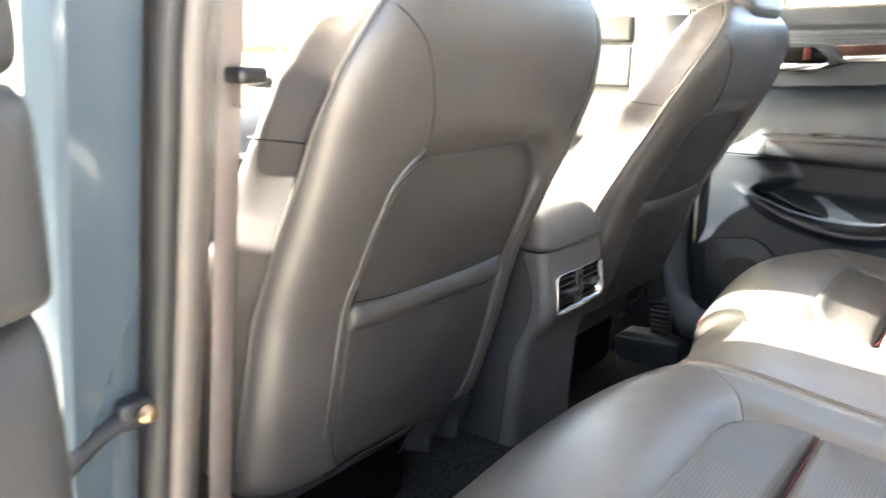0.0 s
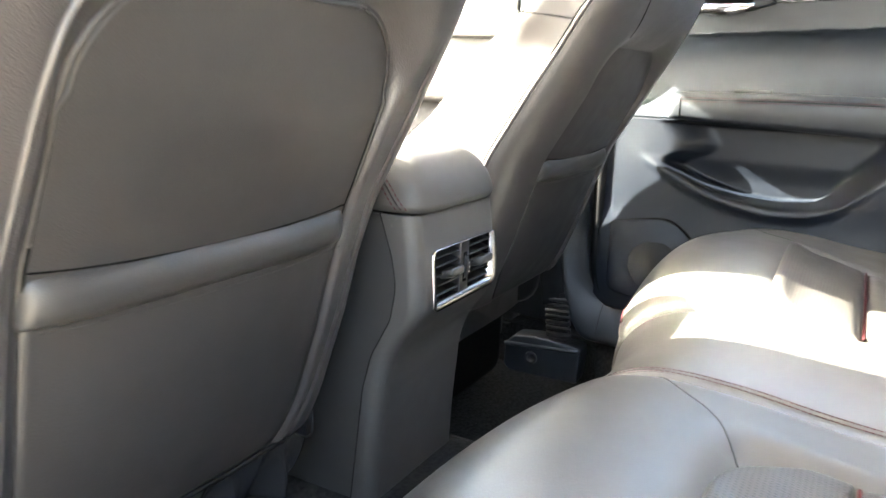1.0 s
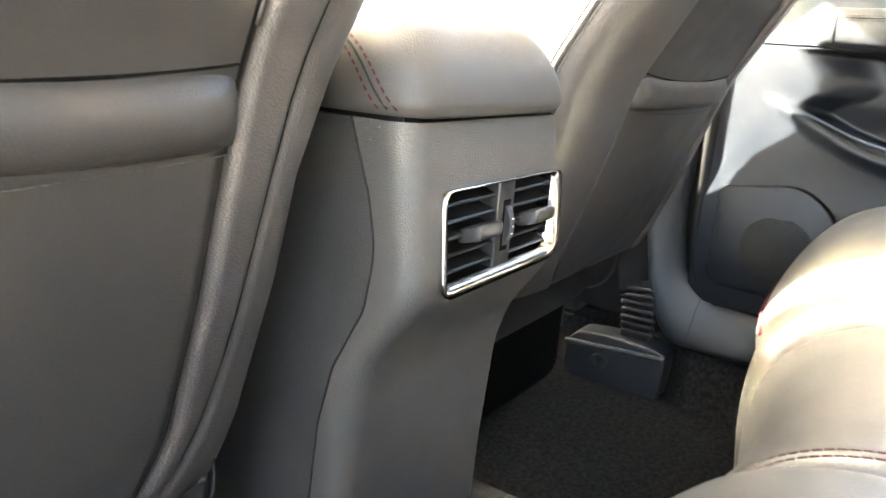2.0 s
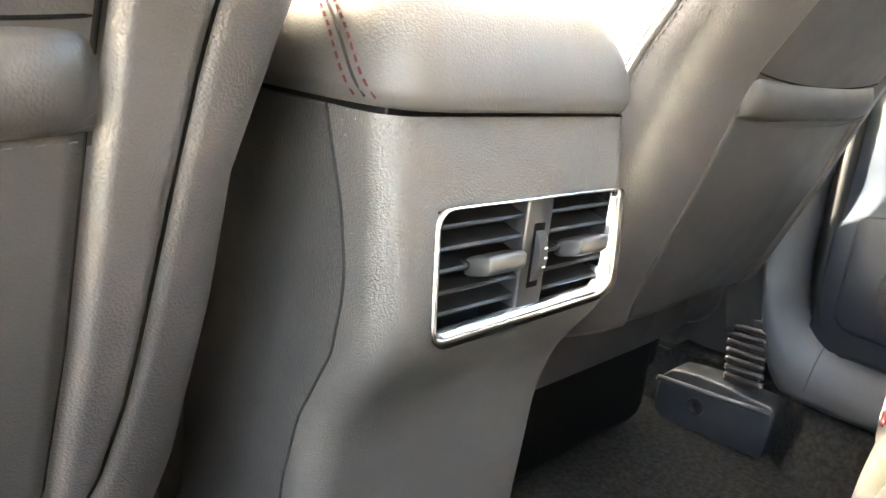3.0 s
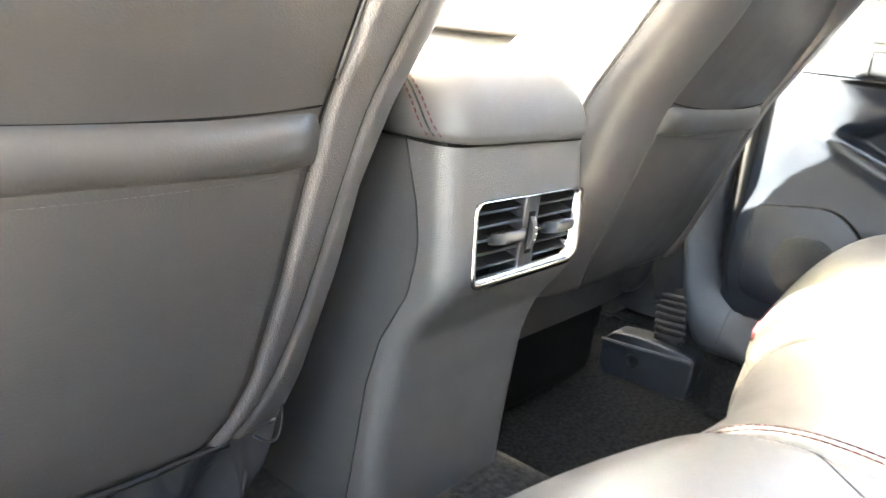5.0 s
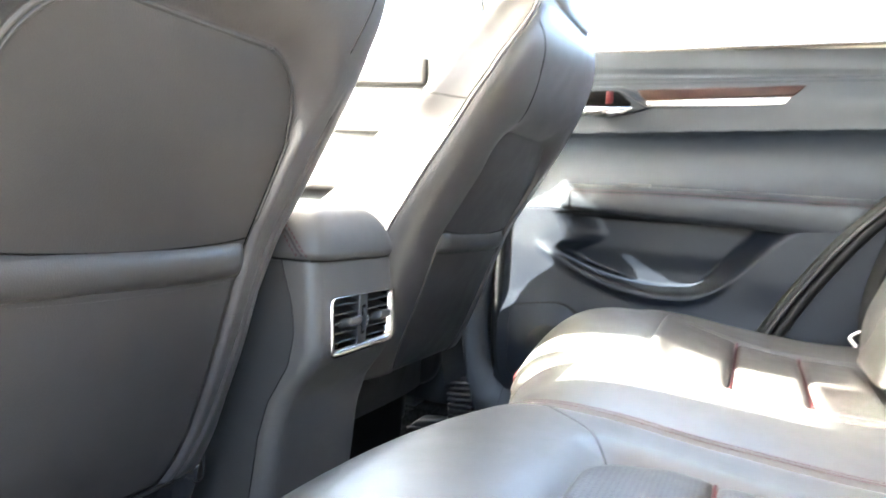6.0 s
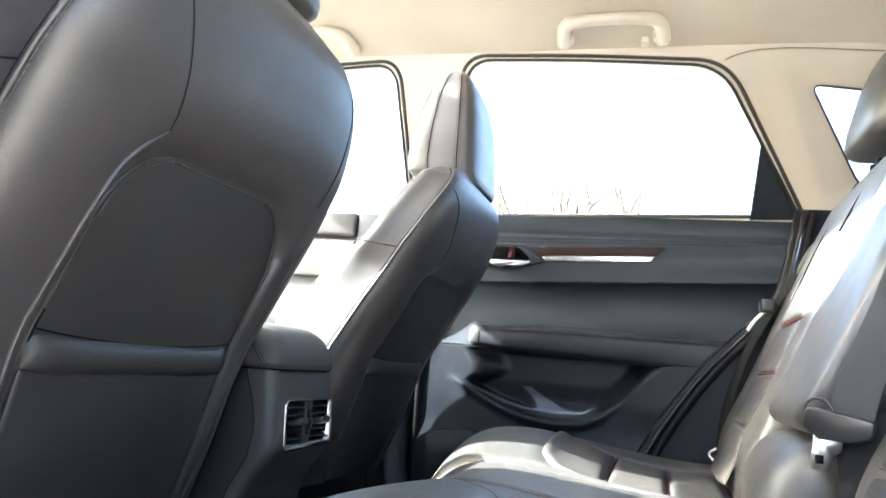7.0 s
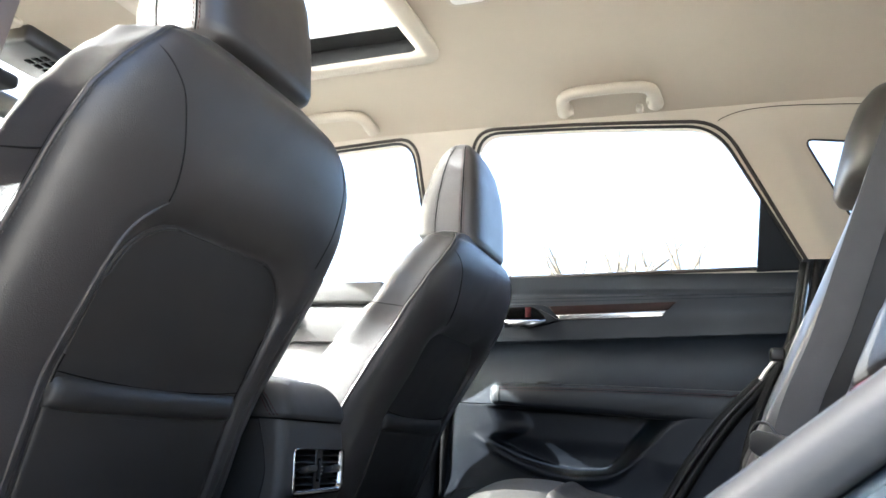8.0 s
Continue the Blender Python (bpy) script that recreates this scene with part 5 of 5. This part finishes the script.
part("guide", box(0.63, 0.675, -0.69, -0.662, 1.072, 1.098, 0.005), PLASTIC_SMOOTH, belt, "black belt guide")
part("tongue", tube([(0.655, -0.672, 1.075), (0.665, -0.655, 1.055), (0.668, -0.642, 1.035)], 0.005, 6, 0.5), STEEL, belt, "steel tongue")

# lower belt anchor by the right centre pillar
anchor = thing("belt_anchor", "black ribbed seat belt anchor cover on the floor by the pillar", "belt anchor", (0.688, 0.14, 0.42))
part("webbing", strap([(0.686, 0.146, 0.730), (0.682, 0.140, 0.65), (0.682, 0.128, 0.575)], 0.046, 0.002, (0.25, -0.95, 0.15)), WEBBING_BLACK, anchor)
for k in range(7):
    z = 0.585 - k * 0.0115
    part("rib", tube([(0.683 - k * 0.0012, 0.148 - k * 0.0018, z - 0.0022), (0.681 - k * 0.0012, 0.122 - k * 0.0018, z - 0.0006), (0.681 - k * 0.0012, 0.096 - k * 0.0018, z + 0.0016)], 0.0042, 8), PLASTIC_SMOOTH, anchor)
part("rib_core", box(0.684, 0.698, 0.096, 0.142, 0.50, 0.60, 0.003), PLASTIC_SMOOTH, anchor)
cover = part("cover", prism(rounded([(0.225, 0.43), (0.222, 0.478), (0.205, 0.497), (0.165, 0.502), (0.135, 0.502), (0.115, 0.500), (0.075, 0.498), (0.060, 0.492), (0.062, 0.42), (0.20, 0.41)], 0.008, 4), lambda u, v, d: Vector((0.663 + d + (0.2 - u) * 0.03, u, v)), 0.05, 0.004, 3), SCUFF, anchor, "black plastic anchor cover")
part("cover_lip", tube([(0.66, 0.222, 0.478), (0.661, 0.165, 0.482), (0.664, 0.10, 0.486), (0.667, 0.064, 0.488)], 0.0045, 8), SCUFF, cover)
part("screw_cap", loft([[Vector((0.6640 - dx, 0.163 + r * math.cos(a), 0.456 + r * math.sin(a))) for a in [2 * math.pi * k / 20 for k in range(20)]] for dx, r in ((0, 0.0135), (0.003, 0.0125), (0.003, 0.008), (0.0, 0.007))]), RUBBER, cover, "round screw cap")


# ---- headliner details ----
def grab(y0, y1):
    g = thing("grab_handle", "beige plastic grab handle on the headliner edge", "grab handle", (0.52, (y0 + y1) / 2, 1.61), "grab handles")
    m, h = (y0 + y1) / 2, abs(y1 - y0) / 2
    pts = [(0.518, m - h * 0.90, 1.606), (0.500, m - h * 0.90, 1.609), (0.472, m - h * 0.86, 1.616), (0.456, m - h * 0.68, 1.619), (0.452, m - h * 0.3, 1.620), (0.452, m + h * 0.3, 1.620), (0.456, m + h * 0.68, 1.619), (0.472, m + h * 0.86, 1.616), (0.500, m + h * 0.90, 1.609), (0.518, m + h * 0.90, 1.606)]
    part("grip", tube(pts, lambda t: 0.0122 + 0.005 * abs(2 * t - 1) ** 2, 12, 1.0, n=5), BEIGE, g)
    for s in (-1, 1):
        part("foot", box(0.496, 0.532, m + s * h * 0.88 - 0.016, m + s * h * 0.88 + 0.016, 1.600, 1.618, 0.005), BEIGE, g)
    return g


grab(-0.462, -0.242)
hook = part("coat_hook", box(0.505, 0.525, -0.424, -0.410, 1.590, 1.606, 0.004), BEIGE, bpy.data.objects["grab_handle"])
grab(0.22, 0.43)

lamp = thing("dome_lamp", "white ceiling lamp in a beige bezel, switched off", "ceiling lamp", (0.10, -0.14, 1.66))
part("bezel", prism(rounded([(0.02, -0.20), (0.14, -0.20), (0.14, -0.11), (0.02, -0.11)], 0.02, 5), lambda u, v, d: Vector((u, v, roof_z(u, v) - 0.008 + d)), 0.012, 0.003), BEIGE, lamp)
part("lens", prism(rounded([(0.03, -0.19), (0.13, -0.19), (0.13, -0.12), (0.03, -0.12)], 0.015, 5), lambda u, v, d: Vector((u, v, roof_z(u, v) - 0.011 + d)), 0.006, 0.002), LENS, lamp, "white frosted lens")

over = thing("overhead_console", "black overhead console with a slotted grille", "overhead console", (0.0, 0.78, 1.6))
part("body", box(-0.12, 0.10, 0.655, 0.79, 1.560, 1.60, 0.01, 3), PLASTIC_SMOOTH, over)
for i in range(4):
    for j in range(3):
        part("slot", box(-0.06 + i * 0.022, -0.045 + i * 0.022, 0.672 + j * 0.022, 0.685 + j * 0.022, 1.558, 1.563, 0), SEAM_AND_SHADE, over)
mir = thing("rear_view_mirror", "black rear-view mirror hanging under the windscreen's top", "mirror", (0.0, 0.95, 1.5))
part("housing", box(-0.11, 0.11, 0.925, 0.955, 1.512, 1.572, 0.014, 3), PLASTIC_SMOOTH, mir)
part("stem", tube([(0, 0.945, 1.54), (0, 0.935, 1.585)], 0.01, 8, smooth=False), PLASTIC_SMOOTH, mir)
for s in (-1, 1):
    vz = thing("sun_visor", "beige padded sun visor folded up to the roof", "sun visor", (s * 0.33, 0.8, 1.58), "sun visors")
    # The right flap is lengthened to block sun from the rear door's upper panel.
    part("flap", box(s * 0.33 - 0.19, s * 0.33 + 0.19, 0.64, 0.845 if s > 0 else 0.81, 1.572, 1.588, 0.006, 3), HEADLINER, vz)

# ---- front of the cabin ----
dash = thing("dashboard", "black padded dashboard under the windscreen", "dashboard", (0, 1.2, 0.6), kind="structure")
part("top_pad", loft([[Vector((x, y, z - 0.05 * (x / 0.72) ** 2)) for y, z in ((0.92, 0.62), (0.90, 0.85), (0.93, 0.99), (1.0, 1.05), (1.15, 1.075), (1.5, 1.09), (1.62, 1.02), (1.62, 0.5))] for x in span(-0.72, 0.72, 16)]), PLASTIC, dash)
part("trim_strip", box(-0.68, 0.68, 0.893, 0.91, 0.93, 0.945, 0.003), CHROME, dash, "chrome trim strip")
wheel = thing("steering_wheel", "black leather steering wheel behind the front seat", "steering wheel", (-0.36, 0.66, 0.95))
part("rim", tube([(-0.36 + 0.185 * math.cos(a), 0.66 + 0.185 * math.sin(a) * 0.42, 0.95 + 0.185 * math.sin(a) * 0.9) for a in [2 * math.pi * k / 24 for k in range(25)]], 0.015, 10, n=2), LEATHER, wheel)
part("hub", box(-0.44, -0.28, 0.67, 0.74, 0.89, 1.0, 0.025, 3), PLASTIC_SMOOTH, wheel)
for s in (-1, 1):
    part("spoke", tube([(-0.36 + s * 0.06, 0.69, 0.95), (-0.36 + s * 0.18, 0.66, 0.95)], 0.014, 8, smooth=False), PLASTIC_SMOOTH, wheel)
tagged(obj("wall_front", box(-0.74, 0.74, 1.58, 1.64, 0.3, 1.09, 0), PLASTIC_SMOOTH), "black bulkhead below the windscreen", "bulkhead", kind="structure")
wind = thing("windscreen", "clear sloping windscreen between beige pillars", "windscreen", (0, 1.2, 1.1), kind="structure")
pane = part("pane", loft([[Vector((sx, 0.85, 1.612)), Vector((sx * 1.25, 1.62, 1.08)), Vector((sx * 1.25, 1.625, 1.084)), Vector((sx, 0.855, 1.616))] for sx in span(-0.54, 0.54, 8)]), GLASS, wind, smooth=False)
pane.visible_shadow = False
for s in (-1, 1):
    part("front_pillar", tube([(s * 0.60, 0.76, 1.585), (s * 0.66, 1.08, 1.41), (s * 0.73, 1.62, 1.07)], 0.035, 10, 0.8), BEIGE, wind, "beige front pillar trim")
tagged(obj("roof_outer", sheet(lambda x, y: Vector((x, y, roof_z(x, y) + 0.05)), span(0.33, 0.57, 6), span(-1.9, 0.84, 30)), PAINT), "blue grey painted roof skin", "roof", kind="structure")

TRIM_EDGE = [(-0.575, 1.572), (-0.592, 1.579), (-0.62, 1.586), (-0.654, 1.589), (-0.718, 1.589), (-0.86, 1.580), (-1.2, 1.556), (-1.6, 1.52)]
tagged(obj("trim_seam", tube([(side_x(z) - 0.001, y, z) for y, z in TRIM_EDGE], 0.0022, 8), BEIGE), "rolled edge between headliner and rear pillar trim", "trim", kind="structure")
# Thin brown cord draws the shadow line along the trim's upper edge.
tagged(obj("trim_seam_shadow", tube([(side_x(z + 0.003) - 0.0006, y, z + 0.003) for y, z in TRIM_EDGE], 0.0010, 6), SEAL_BROWN), "dark line drawn as the shadow above the rear pillar trim", "trim", kind="structure")
tagged(obj("wall_right_rear_lower", prism([(-0.735, 1.297), (-0.76, 1.20), (-1.9, 1.20), (-1.9, 1.297)], lambda u, v, d: Vector((side_x(v) - 0.012 + d, u, v)), 0.02, 0.003), DOOR_UPPER, smooth=False), "black lower trim of the rear pillar", "trim", kind="structure")

# rear of the cabin
tail = thing("tailgate", "closed tailgate with beige and black trim and a rear window", "tailgate", (0, -1.9, 0.5), kind="structure")
part("panel", panel([(-0.74, 0.36), (0.74, 0.36), (0.74, 1.25), (0.60, 1.66), (-0.60, 1.66), (-0.74, 1.25)], [[(-0.58, 1.2), (0.58, 1.2), (0.50, 1.55), (-0.50, 1.55)]], lambda u, v, d: Vector((u, -1.75 + d - (1.66 - v) * 0.25, v)), -0.04), DOOR_PLASTIC, tail, smooth=False)
tagged(obj("floor_boot", sheet(lambda x, y: Vector((x, y, 0.72)), span(-0.74, 0.74, 6), span(-2.0, -0.78, 8)), CARPET), "black carpeted boot floor", "floor", kind="structure")
tagged(obj("wall_left_rear", box(-0.80, -0.73, -2.0, -0.80, 0.35, 1.25, 0.01), DOOR_PLASTIC), "black plastic boot side trim", "trim", kind="structure")

# ---- left centre pillar ----
pl = thing("pillar_left", "blue grey painted door pillar with black rubber seal", "pillar", (-0.76, 0, 0.5), kind="structure")
lean = lambda z: (1.2 - z) * 0.19
px = lambda x, z: x + 0.42 * max(0, z - 1.24)
part("shut_face", loft([[Vector((px(x, z), y + lean(z), z)) for x, y in ((-0.803, -0.066), (-0.797, -0.070), (-0.725, -0.034), (-0.72, -0.02), (-0.70, 0.10), (-0.82, 0.10), (-0.815, -0.05))] for z in span(0.45, 1.60, 24)]), PAINT, pl, "blue grey painted shut face", smooth=False)
part("seal", tube([(px(-0.712, z), -0.045 + lean(z), z) for z in span(0.48, 1.58, 14)], 0.011, 10), RUBBER, pl, "black rubber door seal")
part("seal_lip", tube([(px(-0.692, z), -0.045 + lean(z), z) for z in span(0.48, 1.58, 14)], 0.013, 10), TRIM_GREY, pl, "grey brown seal lip")
part("inner_trim", loft([[Vector((px(x, z), y + lean(z), z)) for x, y in ((-0.70, -0.040), (-0.672, -0.036), (-0.645, -0.012), (-0.64, 0.05), (-0.66, 0.10), (-0.70, 0.10))] for z in span(0.5, 1.6, 16)]), TRIM_GREY, pl, "grey brown plastic inner trim")
fbelt = thing("driver_seat_belt", "grey brown seat belt with latch on the centre pillar", "seat belt", (-0.62, 0.04, 0.6))
part("webbing", strap([(-0.585, 0.03, 1.5), (-0.605, 0.015, 1.3), (-0.622, 0.012, 1.15), (-0.625, 0.03, 1.0), (-0.628, 0.06, 0.75), (-0.63, 0.08, 0.55)], 0.040, 0.002, (0.80, 0.35, 0.0)), WEBBING_BROWN, fbelt)
part("latch_plate", box(-0.632, -0.600, -0.016, 0.036, 1.146, 1.160, 0.005), PLASTIC_SMOOTH, fbelt, "black latch plate")
part("tongue", box(-0.616, -0.611, 0.004, 0.024, 1.125, 1.148, 0.001), STEEL, fbelt, "steel tongue")

# check strap of the open door
check = thing("door_check", "black door check strap bolted to the pillar", "door check", (-0.77, 0.0, 0.88))
part("arm", tube([(-0.738, 0.002, 0.884), (-0.775, -0.004, 0.880), (-0.82, -0.02, 0.866), (-0.87, -0.045, 0.85)], 0.0075, 8, 0.6), RUBBER, check)
part("bracket", box(-0.757, -0.728, -0.004, 0.018, 0.872, 0.897, 0.004), PLASTIC_SMOOTH, check)
part("bolt", loft([[Vector((-0.735 + r * math.cos(a), -0.006 - d, 0.885 + r * math.sin(a))) for a in [2 * math.pi * k / 12 for k in range(12)]] for r, d in ((0.0085, 0), (0.0085, 0.001), (0.0062, 0.0015), (0.0062, 0.006), (0.004, 0.0075), (0.001, 0.0075))]), BRASS, check, "yellow zinc bolt")

# ---- open rear door on the left ----
D0, DD, DN = Vector((-0.836, -0.142, 0)), Vector((-0.94, -0.34, 0)).normalized(), Vector((0.34, -0.94, 0)).normalized()
dp = lambda u, v, d: D0 + DD * u + DN * d + Vector((0, 0, v))
odoor = thing("open_rear_door", "open rear door with grey black leather trim", "door", tuple(D0 + DD * 0.45 + Vector((0, 0, 0.5))), kind="structure")
part("shell", prism(rounded([(-0.01, 0.46), (0.78, 0.46), (0.86, 0.9), (0.90, 1.24), (0.0, 1.24)], 0.03, 4), lambda u, v, d: dp(u, v, -0.045 - d), 0.09, 0.01), PAINT, odoor, "blue grey painted door skin", smooth=False)
def door_pad(z0, z1, out):
    return sheet(lambda u, v: dp(0.005 + u * 0.82, z0 + (z1 - z0) * v, -0.04 + (out + 0.04) * (1 - abs(2 * v - 1) ** 10) ** 0.5 * (1 - abs(2 * u - 1) ** 30) ** 0.5), [0.5 + 0.5 * math.sin(a) for a in span(-math.pi / 2, math.pi / 2, 40)], [0.5 + 0.5 * math.sin(a) for a in span(-math.pi / 2, math.pi / 2, 24)])
part("upper_pad", door_pad(1.158, 1.262, 0.0), LEATHER_DOOR, odoor)
part("middle_pad", door_pad(1.034, 1.157, 0.004), LEATHER_DOOR, odoor)
part("lower_pad", door_pad(0.60, 1.033, -0.002), LEATHER_DOOR, odoor)
part("window_frame", tube([dp(0.03, 1.24, -0.07), dp(0.05, 1.5, -0.0), dp(0.12, 1.60, 0.03), dp(0.5, 1.60, 0.03), dp(0.62, 1.52, 0.0), dp(0.86, 1.25, -0.07)], 0.018, 8, n=4), RUBBER, odoor, "black window frame")

# ---- rear edge of the left door opening ----
EDGE = spline([(-0.80, 1.30, 0), (-0.785, 1.12, 0), (-0.75, 1.0, 0), (-0.69, 0.937, 0), (-0.64, 0.893, 0), (-0.582, 0.846, 0), (-0.53, 0.80, 0), (-0.47, 0.70, 0), (-0.43, 0.60, 0), (-0.40, 0.50, 0), (-0.39, 0.40, 0)], 6)
def edge_rings(section):
    rings = []
    for i, p in enumerate(EDGE):
        d = (EDGE[min(i + 1, len(EDGE) - 1)] - EDGE[max(0, i - 1)]).normalized()
        nrm = Vector((d.y, -d.x))
        if nrm.x > 0:
            nrm = -nrm
        rings.append([Vector((x, p.x + nrm.x * k, p.y + nrm.y * k)) for x, k in section])
    return rings
ql = thing("quarter_left", "blue grey painted body edge behind the open door", "body side", (-0.8, -0.6, 0.5), kind="structure")
part("shut_face", loft(edge_rings([(-0.70, 0.012), (-0.745, 0.012), (-0.765, 0.016), (-0.775, 0.030), (-0.83, 0.036), (-0.845, 0.045), (-0.86, 0.07), (-0.87, 0.14), (-0.88, 0.30)]), closed=False), PAINT, ql)
part("seal", tube([(-0.742, p.x, p.y) for p in EDGE[::3]], 0.0115, 10), RUBBER_GREY, ql, "grey rubber door seal")
part("seal_lip", tube([(-0.722, p.x - 0.006, p.y - 0.004) for p in EDGE[::3]], 0.009, 8), RUBBER, ql)
part("inner_trim", loft(edge_rings([(-0.715, 0.004), (-0.70, 0.02), (-0.69, 0.3)]), closed=False), DOOR_PLASTIC, ql)


# ---- bare trees beyond the car park ----
def tree(x, y, height, seed):
    rng = random.Random(seed)
    t = thing("bare_tree", "bare leafless tree with thin upright branches", "tree", (x, y, 0), "bare trees")
    trunk = [Vector((x, y, 0)), Vector((x + rng.uniform(-0.1, 0.1), y + rng.uniform(-0.1, 0.1), height * 0.3)), Vector((x + rng.uniform(-0.2, 0.2), y + rng.uniform(-0.2, 0.2), height * 0.6))]
    part("trunk", tube(trunk, lambda k: 0.26 - 0.13 * k, 8, n=3), BARK, t)
    bm = bmesh.new()

    def limb(p, d, length, r, depth):
        pts, q = [p], p
        for i in range(3):
            d = (d + Vector((rng.uniform(-0.25, 0.25), rng.uniform(-0.25, 0.25), 0.12))).normalized()
            q = q + d * length / 3
            pts.append(q)
        b = tube(pts, lambda k: r * (1 - 0.5 * k), 6, n=2)
        me = bpy.data.meshes.new("tmp")
        b.to_mesh(me)
        b.free()
        bm.from_mesh(me)
        bpy.data.meshes.remove(me)
        if depth:
            for i in range(3):
                a = pts[rng.choice((1, 2, 3))]
                limb(a, (d + Vector((rng.uniform(-0.9, 0.9), rng.uniform(-0.9, 0.9), 0.35))).normalized(), length * rng.uniform(0.5, 0.75), r * 0.55, depth - 1)

    for i in range(5):
        k = rng.uniform(0.5, 1)
        limb(trunk[1].lerp(trunk[2], k), Vector((rng.uniform(-0.6, 0.6), rng.uniform(-0.6, 0.6), 0.8)).normalized(), height * 0.34, 0.10, 1)
    part("branches", bm, BARK, t, "thin bare branches")


for x, y, h, sd in ((21, 2.95, 6.7, 1), (21.5, 2.4, 6.8, 2), (21, 1.35, 6.4, 3), (22, -0.1, 6.3, 5), (21, 5.4, 6.65, 6), (13, -9.6, 5.65, 7)):
    tree(x, y, h, sd)
